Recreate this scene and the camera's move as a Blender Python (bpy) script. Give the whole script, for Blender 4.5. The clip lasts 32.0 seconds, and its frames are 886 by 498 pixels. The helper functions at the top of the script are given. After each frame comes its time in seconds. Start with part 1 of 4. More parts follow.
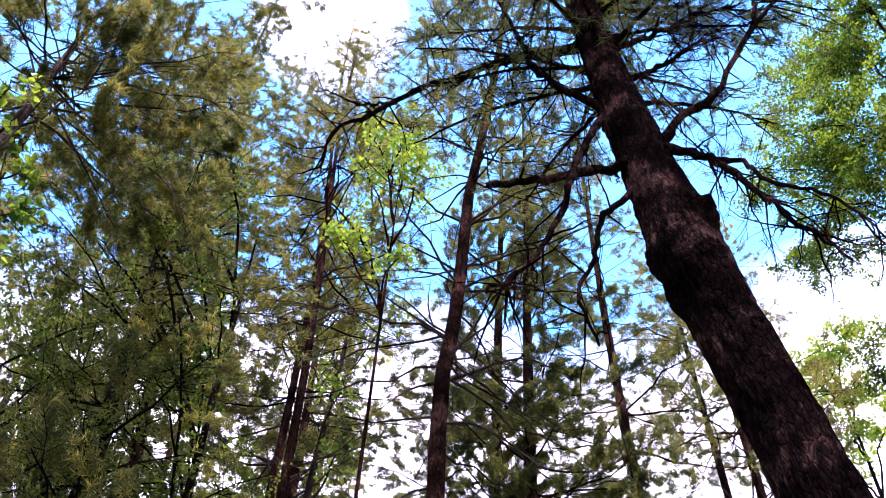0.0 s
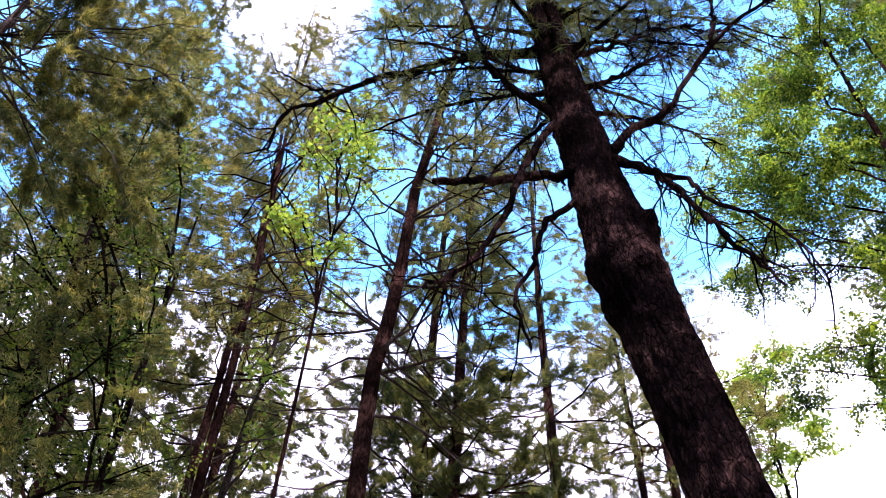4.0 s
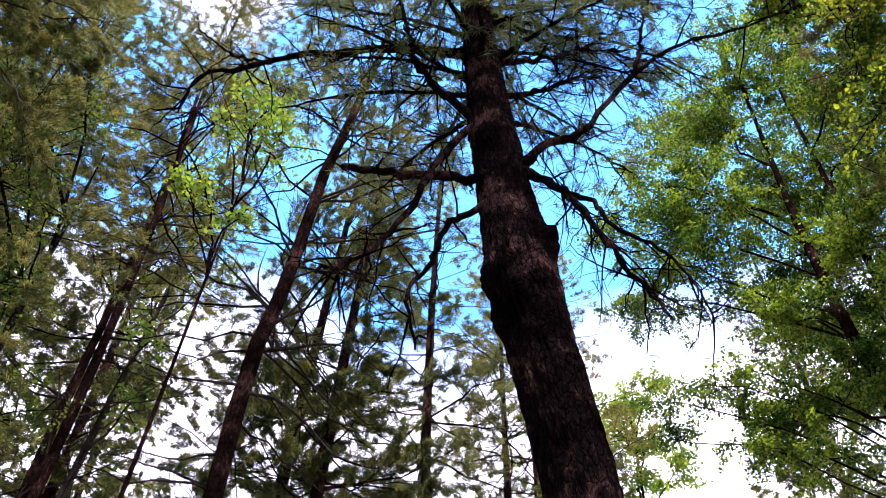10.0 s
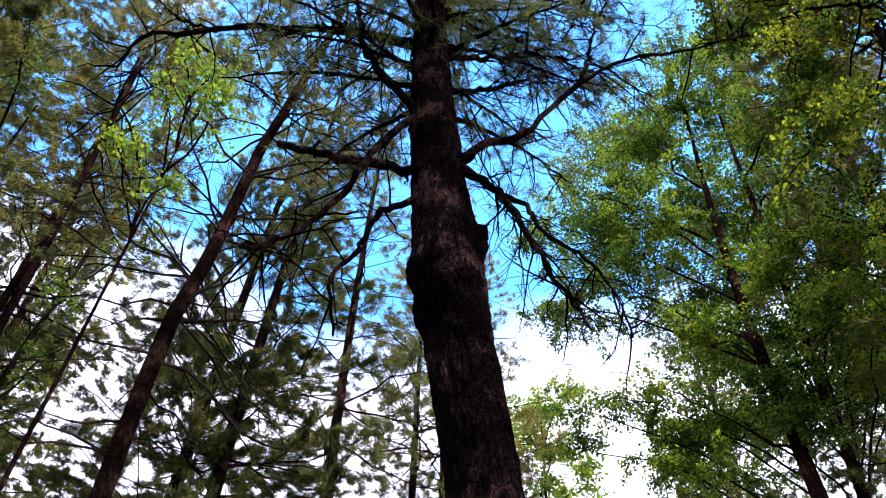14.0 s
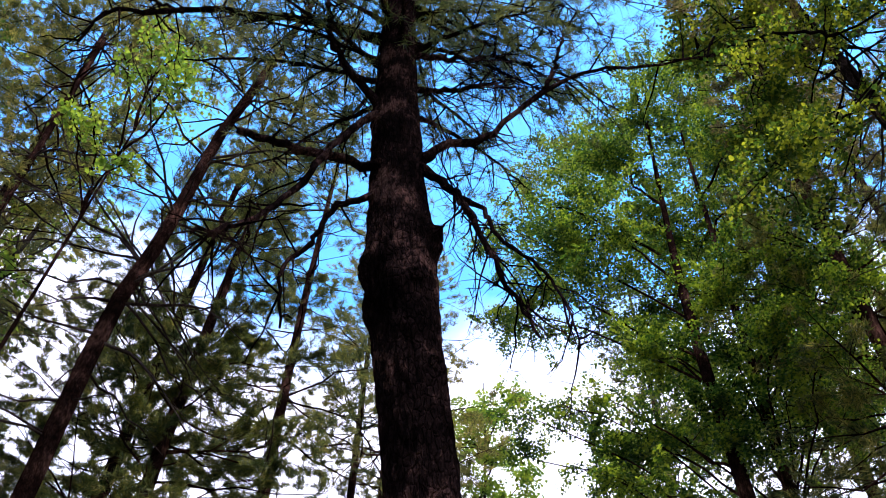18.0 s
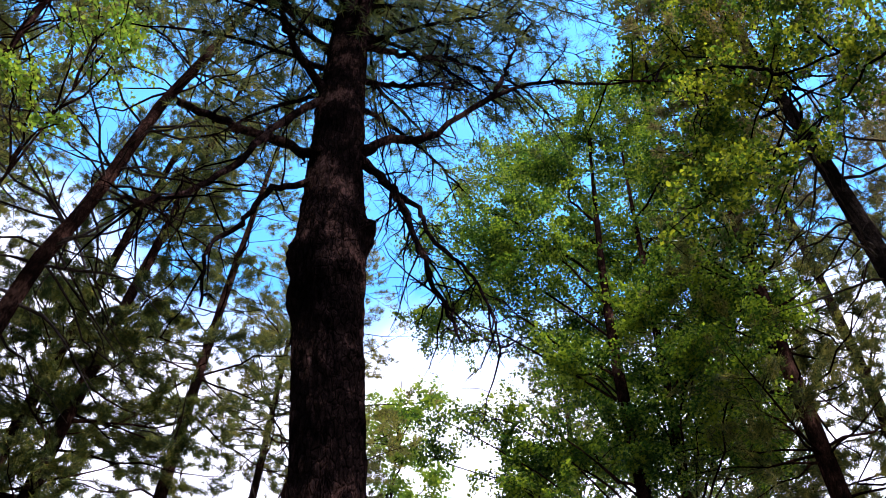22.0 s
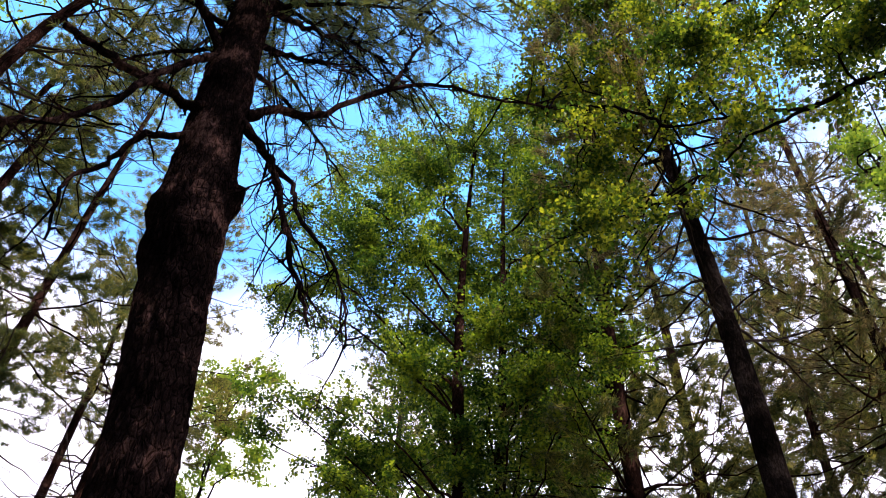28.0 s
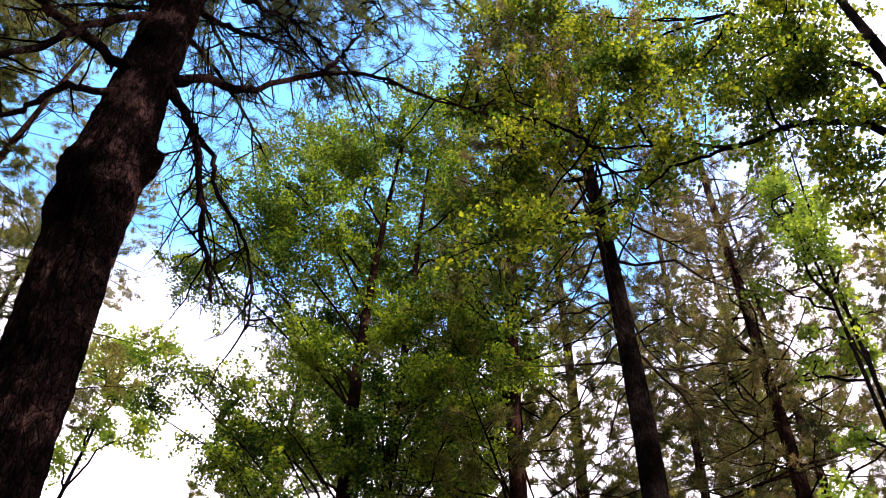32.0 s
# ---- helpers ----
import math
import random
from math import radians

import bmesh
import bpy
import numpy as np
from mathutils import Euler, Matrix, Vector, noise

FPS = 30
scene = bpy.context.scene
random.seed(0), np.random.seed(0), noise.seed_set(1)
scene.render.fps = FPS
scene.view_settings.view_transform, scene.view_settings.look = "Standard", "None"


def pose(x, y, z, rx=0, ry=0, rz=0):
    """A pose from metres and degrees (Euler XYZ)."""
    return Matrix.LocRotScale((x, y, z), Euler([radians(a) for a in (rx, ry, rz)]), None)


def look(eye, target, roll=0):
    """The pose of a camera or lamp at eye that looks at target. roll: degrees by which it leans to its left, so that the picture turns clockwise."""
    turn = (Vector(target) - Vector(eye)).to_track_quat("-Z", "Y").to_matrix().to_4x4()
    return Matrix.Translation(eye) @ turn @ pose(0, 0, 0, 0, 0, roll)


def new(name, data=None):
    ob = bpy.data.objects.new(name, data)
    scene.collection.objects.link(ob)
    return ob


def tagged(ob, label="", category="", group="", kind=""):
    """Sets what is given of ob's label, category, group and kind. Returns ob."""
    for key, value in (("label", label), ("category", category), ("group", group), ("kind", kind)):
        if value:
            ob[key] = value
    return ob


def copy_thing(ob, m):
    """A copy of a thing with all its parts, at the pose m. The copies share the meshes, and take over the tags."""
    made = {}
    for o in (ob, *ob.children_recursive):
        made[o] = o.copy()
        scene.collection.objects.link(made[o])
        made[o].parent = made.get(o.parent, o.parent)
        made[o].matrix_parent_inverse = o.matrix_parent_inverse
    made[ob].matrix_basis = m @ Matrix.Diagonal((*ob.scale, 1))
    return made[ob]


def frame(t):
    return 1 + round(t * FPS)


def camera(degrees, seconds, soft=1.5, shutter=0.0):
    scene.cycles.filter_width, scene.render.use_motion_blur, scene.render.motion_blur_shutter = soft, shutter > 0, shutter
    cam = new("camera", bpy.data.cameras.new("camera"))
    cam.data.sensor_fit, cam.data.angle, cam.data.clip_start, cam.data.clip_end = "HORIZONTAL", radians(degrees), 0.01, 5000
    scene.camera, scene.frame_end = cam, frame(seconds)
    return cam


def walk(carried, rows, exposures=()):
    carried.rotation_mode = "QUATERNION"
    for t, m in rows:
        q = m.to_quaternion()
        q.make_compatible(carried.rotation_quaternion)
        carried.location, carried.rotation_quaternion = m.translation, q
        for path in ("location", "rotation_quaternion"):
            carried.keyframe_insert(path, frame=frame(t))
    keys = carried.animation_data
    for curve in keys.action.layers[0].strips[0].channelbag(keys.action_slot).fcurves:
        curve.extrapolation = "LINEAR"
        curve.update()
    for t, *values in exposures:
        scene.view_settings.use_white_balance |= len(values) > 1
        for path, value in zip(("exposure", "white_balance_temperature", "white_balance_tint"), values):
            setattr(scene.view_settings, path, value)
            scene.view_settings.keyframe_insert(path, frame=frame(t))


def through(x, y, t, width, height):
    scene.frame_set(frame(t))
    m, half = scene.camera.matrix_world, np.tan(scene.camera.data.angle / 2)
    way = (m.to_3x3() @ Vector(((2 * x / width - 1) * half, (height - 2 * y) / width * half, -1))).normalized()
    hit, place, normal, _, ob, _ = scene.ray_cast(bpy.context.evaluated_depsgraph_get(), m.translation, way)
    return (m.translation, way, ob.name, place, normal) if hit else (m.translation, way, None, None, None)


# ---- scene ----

# ---------------------------------------------------------------- camera and walk
cam = camera(44, 32.0, soft=0.9)

# seconds, place, turn to the right, tilt upward, roll
STEPS = [
    (0, -0.040, -0.080, 1.472, -24.33, 56.98, 1.69), (1, -0.038, -0.074, 1.479, -23.23, 56.96, 1.71),
    (2, -0.037, -0.067, 1.485, -22.17, 56.93, 1.74), (3, -0.035, -0.062, 1.492, -20.94, 56.88, 1.80),
    (4, -0.032, -0.056, 1.499, -18.89, 56.82, 1.85), (4.5, -0.031, -0.053, 1.503, -17.66, 56.78, 1.87),
    (5.5, -0.029, -0.048, 1.510, -15.95, 56.76, 1.92), (6.5, -0.026, -0.042, 1.518, -14.22, 56.74, 1.96),
    (7, -0.025, -0.040, 1.522, -13.69, 56.73, 1.96), (8, -0.023, -0.035, 1.529, -12.74, 56.73, 1.99),
    (9, -0.020, -0.030, 1.537, -11.40, 56.71, 2.01), (10, -0.017, -0.025, 1.545, -9.57, 56.65, 2.12),
    (11, -0.014, -0.020, 1.553, -7.74, 56.53, 2.25), (12, -0.011, -0.016, 1.562, -5.86, 56.41, 2.35),
    (13, -0.009, -0.011, 1.570, -4.22, 56.35, 2.41), (14, -0.006, -0.007, 1.579, -2.95, 56.35, 2.47),
    (15.5, -0.001, -0.001, 1.592, -1.60, 56.37, 2.52), (17, 0.003, 0.006, 1.605, -0.26, 56.39, 2.59),
    (18, 0.006, 0.010, 1.614, 1.20, 56.41, 2.75), (19, 0.009, 0.014, 1.623, 2.76, 56.41, 2.97),
    (20, 0.012, 0.018, 1.632, 4.11, 56.41, 3.13), (21, 0.015, 0.023, 1.641, 5.62, 56.43, 3.23),
    (22, 0.017, 0.027, 1.650, 7.56, 56.48, 3.39), (23, 0.020, 0.031, 1.660, 9.73, 56.52, 3.48),
    (24, 0.023, 0.035, 1.669, 11.94, 56.54, 3.52), (25, 0.025, 0.040, 1.678, 13.96, 56.54, 3.57),
    (26.5, 0.029, 0.047, 1.692, 17.06, 56.57, 3.79), (28, 0.032, 0.054, 1.706, 20.21, 56.59, 4.01),
    (29, 0.034, 0.059, 1.715, 22.11, 56.62, 4.11), (30, 0.036, 0.064, 1.725, 24.21, 56.67, 4.18),
    (31, 0.038, 0.069, 1.734, 26.44, 56.72, 4.21), (32, 0.039, 0.074, 1.743, 28.30, 56.72, 4.27),
]


def aim(x, y, z, turn, tilt, roll):
    return pose(x, y, z, 0, 0, -turn) @ pose(0, 0, 0, 90 + tilt) @ pose(0, 0, 0, 0, 0, roll)


walk(cam, [(row[0], aim(*row[1:])) for row in STEPS], exposures=[(0, 1.13, 5800, 46), (9, 0.79, 5800, 41), (13, 0.49, 5750, 35), (19, 0.28, 5750, 29), (25, 0.17, 6000, 27), (32, 0.46, 6600, 38)])

# ---------------------------------------------------------------- sky and sun
SUN_EL, SUN_AZ = 70, 150   # elevation, and bearing from +y towards +x

world = bpy.data.worlds.new("sky")
scene.world = world
world.use_nodes = True
wt = world.node_tree
wt.nodes.clear()


def wnode(kind, **values):
    n = wt.nodes.new(kind)
    for key, value in values.items():
        n.inputs[key].default_value = value
    return n


w_out = wnode("ShaderNodeOutputWorld")
w_bg = wnode("ShaderNodeBackground", Strength=0.15)
w_sky = wt.nodes.new("ShaderNodeTexSky")
w_sky.sky_type = "NISHITA"
w_sky.sun_disc = False
w_sky.sun_elevation = radians(SUN_EL)
w_sky.sun_rotation = radians(SUN_AZ)
w_sky.air_density, w_sky.dust_density, w_sky.ozone_density = 1.0, 0.1, 2.0
# white summer clouds, thicker towards the horizon
w_co = wt.nodes.new("ShaderNodeTexCoord")
w_noise = wnode("ShaderNodeTexNoise", Scale=2.6, Detail=6.0, Roughness=0.55)
w_sep = wt.nodes.new("ShaderNodeSeparateXYZ")
w_low = wnode("ShaderNodeMapRange", **{"From Min": 0.735, "From Max": 0.825, "To Min": 0.30, "To Max": -0.17})
w_add = wt.nodes.new("ShaderNodeMath")
w_add.operation = "ADD"
w_ramp = wt.nodes.new("ShaderNodeValToRGB")
w_ramp.color_ramp.elements[0].position, w_ramp.color_ramp.elements[1].position = 0.43, 0.70
w_mix = wt.nodes.new("ShaderNodeMixRGB")
w_mix.inputs[2].default_value = (12.0, 12.3, 12.8, 1)
# two white clouds, above the pines and beyond the young trees
w_dot = wt.nodes.new("ShaderNodeVectorMath")
w_dot.operation = "DOT_PRODUCT"
w_dot.inputs[1].default_value = (-0.253, 0.285, 0.924)
w_puff = wnode("ShaderNodeMapRange", **{"From Min": 0.9962, "From Max": 0.9992, "To Min": 0.0, "To Max": 0.3})
w_sum = wt.nodes.new("ShaderNodeMath")
w_sum.operation = "ADD"
wt.links.new(w_co.outputs["Generated"], w_dot.inputs[0])
wt.links.new(w_dot.outputs["Value"], w_puff.inputs["Value"])
w_dot2 = wt.nodes.new("ShaderNodeVectorMath")
w_dot2.operation = "DOT_PRODUCT"
w_dot2.inputs[1].default_value = (0.531, 0.215, 0.819)
w_puff2 = wnode("ShaderNodeMapRange", **{"From Min": 0.972, "From Max": 0.993, "To Min": 0.0, "To Max": 0.32})
w_both = wt.nodes.new("ShaderNodeMath")
w_both.operation = "ADD"
wt.links.new(w_co.outputs["Generated"], w_dot2.inputs[0])
wt.links.new(w_dot2.outputs["Value"], w_puff2.inputs["Value"])
wt.links.new(w_puff.outputs["Result"], w_both.inputs[0])
wt.links.new(w_puff2.outputs["Result"], w_both.inputs[1])
wt.links.new(w_both.outputs[0], w_sum.inputs[0])
wt.links.new(w_co.outputs["Generated"], w_noise.inputs["Vector"])
wt.links.new(w_co.outputs["Generated"], w_sep.inputs[0])
wt.links.new(w_sep.outputs["Z"], w_low.inputs["Value"])
wt.links.new(w_noise.outputs["Fac"], w_add.inputs[0])
wt.links.new(w_low.outputs["Result"], w_sum.inputs[1])
wt.links.new(w_sum.outputs[0], w_add.inputs[1])
wt.links.new(w_add.outputs[0], w_ramp.inputs["Fac"])
wt.links.new(w_ramp.outputs["Color"], w_mix.inputs[0])
w_hsv = wnode("ShaderNodeHueSaturation", Hue=0.481, Saturation=1.25, Value=3.4)
wt.links.new(w_sky.outputs["Color"], w_hsv.inputs["Color"])
wt.links.new(w_hsv.outputs["Color"], w_mix.inputs[1])
wt.links.new(w_mix.outputs["Color"], w_bg.inputs["Color"])
wt.links.new(w_bg.outputs[0], w_out.inputs[0])

sun_data = bpy.data.lights.new("sun", "SUN")
sun_data.energy, sun_data.angle, sun_data.color = 5.0, radians(0.5), (1.0, 0.94, 0.84)
sun = new("sun", sun_data)
sun_way = Vector((math.sin(radians(SUN_AZ)) * math.cos(radians(SUN_EL)), math.cos(radians(SUN_AZ)) * math.cos(radians(SUN_EL)), math.sin(radians(SUN_EL))))
sun.matrix_world = look(sun_way * 60, (0, 0, 0))

# ---------------------------------------------------------------- materials


def material(name):
    m = bpy.data.materials.new(name)
    m.use_nodes = True
    t = m.node_tree
    t.nodes.clear()
    return m, t, t.nodes.new("ShaderNodeOutputMaterial")


def node(t, kind, **values):
    n = t.nodes.new(kind)
    for key, value in values.items():
        n.inputs[key].default_value = value
    return n


def ramp(t, fac, stops):
    n = t.nodes.new("ShaderNodeValToRGB")
    e = n.color_ramp.elements
    while len(e) < len(stops):
        e.new(0.5)
    for k, (pos, col) in enumerate(stops):
        e[k].position, e[k].color = pos, (*col, 1)
    t.links.new(fac, n.inputs["Fac"])
    return n.outputs["Color"]


def bark(name, dark, mid, light, scale=1.0, relief=0.6):
    """Furrowed bark: plates stretched along the trunk, faint lichen and larger lit-looking patches mixed into the
    colour.
    """
    m, t, out = material(name)
    co = t.nodes.new("ShaderNodeTexCoord")
    mp = node(t, "ShaderNodeMapping", Scale=(11 * scale, 11 * scale, 4.2 * scale))
    t.links.new(co.outputs["Object"], mp.inputs["Vector"])
    plates = node(t, "ShaderNodeTexNoise", Scale=1.9, Detail=10.0, Roughness=0.74)
    t.links.new(mp.outputs[0], plates.inputs["Vector"])
    cracks = node(t, "ShaderNodeTexVoronoi", Scale=2.6)
    cracks.feature = "DISTANCE_TO_EDGE"
    t.links.new(mp.outputs[0], cracks.inputs["Vector"])
    lit_stain = node(t, "ShaderNodeTexNoise", Scale=2.2, Detail=5.0)
    t.links.new(co.outputs["Object"], lit_stain.inputs["Vector"])
    blend = node(t, "ShaderNodeMath")
    blend.operation = "MULTIPLY_ADD"
    blend.inputs[1].default_value = 0.85
    t.links.new(lit_stain.outputs["Fac"], blend.inputs[0])
    less = node(t, "ShaderNodeMath")
    less.operation = "MULTIPLY_ADD"
    less.inputs[1].default_value, less.inputs[2].default_value = 0.8, -0.32
    t.links.new(plates.outputs["Fac"], less.inputs[0])
    t.links.new(less.outputs[0], blend.inputs[2])
    # dark furrows and bright plates carry shade and sunlight in the colour
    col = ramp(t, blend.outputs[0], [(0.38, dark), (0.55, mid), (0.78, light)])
    # cracks are darkened in colour as if shaded
    edge = node(t, "ShaderNodeMapRange", **{"From Min": 0.0, "From Max": 0.16, "To Min": 0.35, "To Max": 1.0})
    t.links.new(cracks.outputs["Distance"], edge.inputs["Value"])
    mul = t.nodes.new("ShaderNodeMixRGB")
    mul.blend_type, mul.inputs[0].default_value = "MULTIPLY", 0.7
    t.links.new(col, mul.inputs[1])
    t.links.new(edge.outputs[0], mul.inputs[2])
    tint = t.nodes.new("ShaderNodeMixRGB")
    tint.inputs[2].default_value = (light[0] * 0.8, light[1] * 0.95, light[2] * 0.9, 1)
    lich = ramp(t, lit_stain.outputs["Fac"], [(0.56, (0, 0, 0)), (0.8, (0.05, 0.05, 0.05))])
    t.links.new(lich, tint.inputs[0])
    t.links.new(mul.outputs[0], tint.inputs[1])
    bs = node(t, "ShaderNodeBsdfPrincipled", Roughness=0.85, **{"Specular IOR Level": 0.0})
    t.links.new(tint.outputs[0], bs.inputs["Base Color"])
    height = t.nodes.new("ShaderNodeMath")
    height.operation = "MULTIPLY"
    t.links.new(plates.outputs["Fac"], height.inputs[0])
    t.links.new(edge.outputs[0], height.inputs[1])
    bump = node(t, "ShaderNodeBump", Strength=relief, Distance=0.03)
    t.links.new(height.outputs[0], bump.inputs["Height"])
    t.links.new(bump.outputs[0], bs.inputs["Normal"])
    t.links.new(bs.outputs[0], out.inputs[0])
    return m


def leaf_material(name, stops, through_col, through=0.5, rough=0.5):
    """Thin foliage that lets light through; every leaf or needle tuft has its own shade."""
    m, t, out = material(name)
    geo = t.nodes.new("ShaderNodeNewGeometry")
    co = t.nodes.new("ShaderNodeTexCoord")
    patch = node(t, "ShaderNodeTexNoise", Scale=1.5, Detail=4.0)
    t.links.new(co.outputs["Object"], patch.inputs["Vector"])
    mixf = node(t, "ShaderNodeMath")
    mixf.operation = "MULTIPLY_ADD"
    mixf.inputs[1].default_value, mixf.inputs[2].default_value = 0.36, 0.0
    t.links.new(geo.outputs["Random Per Island"], mixf.inputs[0])
    addf = node(t, "ShaderNodeMath")
    addf.operation = "MULTIPLY_ADD"
    addf.inputs[1].default_value = 0.78
    t.links.new(patch.outputs["Fac"], addf.inputs[0])
    t.links.new(mixf.outputs[0], addf.inputs[2])
    col = ramp(t, addf.outputs[0], stops)
    bs = node(t, "ShaderNodeBsdfPrincipled", Roughness=rough, **{"Specular IOR Level": 0.12})
    t.links.new(col, bs.inputs["Base Color"])
    tr = t.nodes.new("ShaderNodeBsdfTranslucent")
    tint = t.nodes.new("ShaderNodeMixRGB")
    tint.blend_type, tint.inputs[0].default_value = "MULTIPLY", 1.0
    tint.inputs[2].default_value = (*through_col, 1)
    t.links.new(col, tint.inputs[1])
    t.links.new(tint.outputs[0], tr.inputs["Color"])
    mix = node(t, "ShaderNodeMixShader", Fac=through)
    t.links.new(bs.outputs[0], mix.inputs[1])
    t.links.new(tr.outputs[0], mix.inputs[2])
    t.links.new(mix.outputs[0], out.inputs[0])
    return m


# near-black and reddish stops put the trunk's shade and lit plates into the colour
BARK_MAIN = bark("bark_old_pine_shaded", (0.003, 0.002, 0.002), (0.014, 0.0085, 0.008), (0.15, 0.076, 0.06), 1.0, 1.0)
BARK_PINE = bark("bark_pine", (0.006, 0.003, 0.0025), (0.026, 0.013, 0.01), (0.17, 0.08, 0.055), 1.5, 0.6)
# shade on the backlit trunks is put into this darker bark
BARK_SHADED = bark("bark_shaded", (0.003, 0.0023, 0.002), (0.012, 0.0085, 0.0075), (0.06, 0.042, 0.035), 1.5, 0.6)
BARK_GREY = bark("bark_smooth_grey", (0.02, 0.017, 0.012), (0.05, 0.042, 0.032), (0.12, 0.1, 0.08), 2.0, 0.25)
# pale from sunlight put into the colour; the radiating pine's living limbs use it too
DEAD_AND_LIT_WOOD = bark("dead_and_lit_wood", (0.02, 0.014, 0.012), (0.07, 0.05, 0.043), (0.24, 0.18, 0.15), 3.0, 0.3)
NEEDLE = leaf_material("pine_needles", [(0.3, (0.015, 0.027, 0.016)), (0.55, (0.058, 0.078, 0.036)), (0.72, (0.21, 0.2, 0.065))], (1.5, 1.6, 0.6), 0.45)
# sunlight on the tufts is put into this yellow, shade into the green above
NEEDLE_LIT = leaf_material("yellow_lit_needles", [(0.3, (0.045, 0.05, 0.02)), (0.55, (0.115, 0.128, 0.042)), (0.72, (0.38, 0.34, 0.1))], (1.4, 1.3, 0.6), 0.45)
# brown needles, with the warm light on them mixed into the colour
NEEDLE_BROWN = leaf_material("warm_brown_needles", [(0.3, (0.035, 0.034, 0.017)), (0.55, (0.115, 0.1, 0.046)), (0.75, (0.32, 0.26, 0.11))], (1.3, 1.15, 0.7), 0.45)
# olive thicket leaves, darkened in colour for the shade they stand in
LEAF_SHADED = leaf_material("shaded_olive_leaves", [(0.28, (0.014, 0.03, 0.012)), (0.55, (0.042, 0.07, 0.022)), (0.78, (0.15, 0.17, 0.035))], (1.6, 1.8, 0.5), 0.5, 0.5)
LEAF = leaf_material("green_leaves", [(0.3, (0.013, 0.034, 0.013)), (0.54, (0.05, 0.096, 0.026)), (0.72, (0.22, 0.26, 0.035))], (1.8, 2.0, 0.45), 0.5, 0.45)
LEAF_WARM = leaf_material("olive_green_leaves", [(0.3, (0.014, 0.03, 0.011)), (0.54, (0.052, 0.09, 0.024)), (0.73, (0.27, 0.28, 0.035))], (1.8, 1.9, 0.4), 0.5, 0.45)
LEAF_YOUNG = leaf_material("young_leaves", [(0.28, (0.06, 0.11, 0.03)), (0.55, (0.13, 0.19, 0.045)), (0.78, (0.28, 0.31, 0.06))], (1.6, 1.8, 0.5), 0.55, 0.45)

m_ground, t_, o_ = material("forest_floor")
c_ = t_.nodes.new("ShaderNodeTexCoord")
n1_ = node(t_, "ShaderNodeTexNoise", Scale=14.0, Detail=8.0, Roughness=0.7)
n2_ = node(t_, "ShaderNodeTexNoise", Scale=0.35, Detail=3.0)
for n_ in (n1_, n2_):
    t_.links.new(c_.outputs["Object"], n_.inputs["Vector"])
x_ = t_.nodes.new("ShaderNodeMixRGB")
t_.links.new(ramp(t_, n2_.outputs["Fac"], [(0.4, (0, 0, 0)), (0.65, (1, 1, 1))]), x_.inputs[0])
t_.links.new(ramp(t_, n1_.outputs["Fac"], [(0.3, (0.03, 0.018, 0.011)), (0.55, (0.075, 0.045, 0.024)), (0.75, (0.14, 0.095, 0.05))]), x_.inputs[1])
t_.links.new(ramp(t_, n1_.outputs["Fac"], [(0.3, (0.025, 0.04, 0.015)), (0.7, (0.07, 0.1, 0.03))]), x_.inputs[2])
b_ = node(t_, "ShaderNodeBsdfPrincipled", Roughness=0.95)
t_.links.new(x_.outputs[0], b_.inputs["Base Color"])
u_ = node(t_, "ShaderNodeBump", Strength=0.7, Distance=0.05)
t_.links.new(n1_.outputs["Fac"], u_.inputs["Height"])
t_.links.new(u_.outputs[0], b_.inputs["Normal"])
t_.links.new(b_.outputs[0], o_.inputs[0])

# ---------------------------------------------------------------- mesh tools
rng = np.random.default_rng(11)


def reseed(base):
    """Each tree grows from its own place, so that none changes with its neighbours."""
    global rng
    rng = np.random.default_rng(int(abs(base[0]) * 1000) * 7 + int(abs(base[1]) * 1000) + 11)


def to_mesh(name, verts, faces, smooth=True):
    """A mesh from an (n, 3) array of places and a list of (m, k) arrays of corners."""
    me = bpy.data.meshes.new(name)
    verts = np.asarray(verts, dtype=np.float32)
    faces = [np.asarray(f, dtype=np.int32) for f in faces if len(f)]
    me.vertices.add(len(verts))
    me.vertices.foreach_set("co", verts.ravel())
    loops = np.concatenate([f.ravel() for f in faces])
    sizes = np.concatenate([np.full(len(f), f.shape[1], dtype=np.int32) for f in faces])
    me.loops.add(len(loops))
    me.loops.foreach_set("vertex_index", loops)
    me.polygons.add(len(sizes))
    me.polygons.foreach_set("loop_start", np.concatenate([[0], np.cumsum(sizes)[:-1]]).astype(np.int32))
    me.polygons.foreach_set("use_smooth", np.full(len(sizes), smooth))
    me.update(calc_edges=True)
    return me


def part(name, me, mat, parent=None, label=""):
    ob = new(name, me)
    me.materials.append(mat)
    ob.parent = parent
    if parent is not None:
        ob.matrix_parent_inverse = Matrix.Translation(parent.location).inverted()
    return tagged(ob, label)


def unit(v):
    return v / np.maximum(np.linalg.norm(v, axis=-1, keepdims=True), 1e-9)


def smooth_path(points, n):
    """n places along a smooth curve through the points."""
    p = np.asarray(points, dtype=float)
    q = np.concatenate([[2 * p[0] - p[1]], p, [2 * p[-1] - p[-2]]])
    out = []
    for u in np.linspace(0, len(p) - 1, n):
        i = min(int(u), len(p) - 2)
        f = u - i
        a, b, c, d = q[i], q[i + 1], q[i + 2], q[i + 3]
        out.append(0.5 * (2 * b + (c - a) * f + (2 * a - 5 * b + 4 * c - d) * f * f + (3 * b - a - 3 * c + d) * f ** 3))
    return np.array(out)


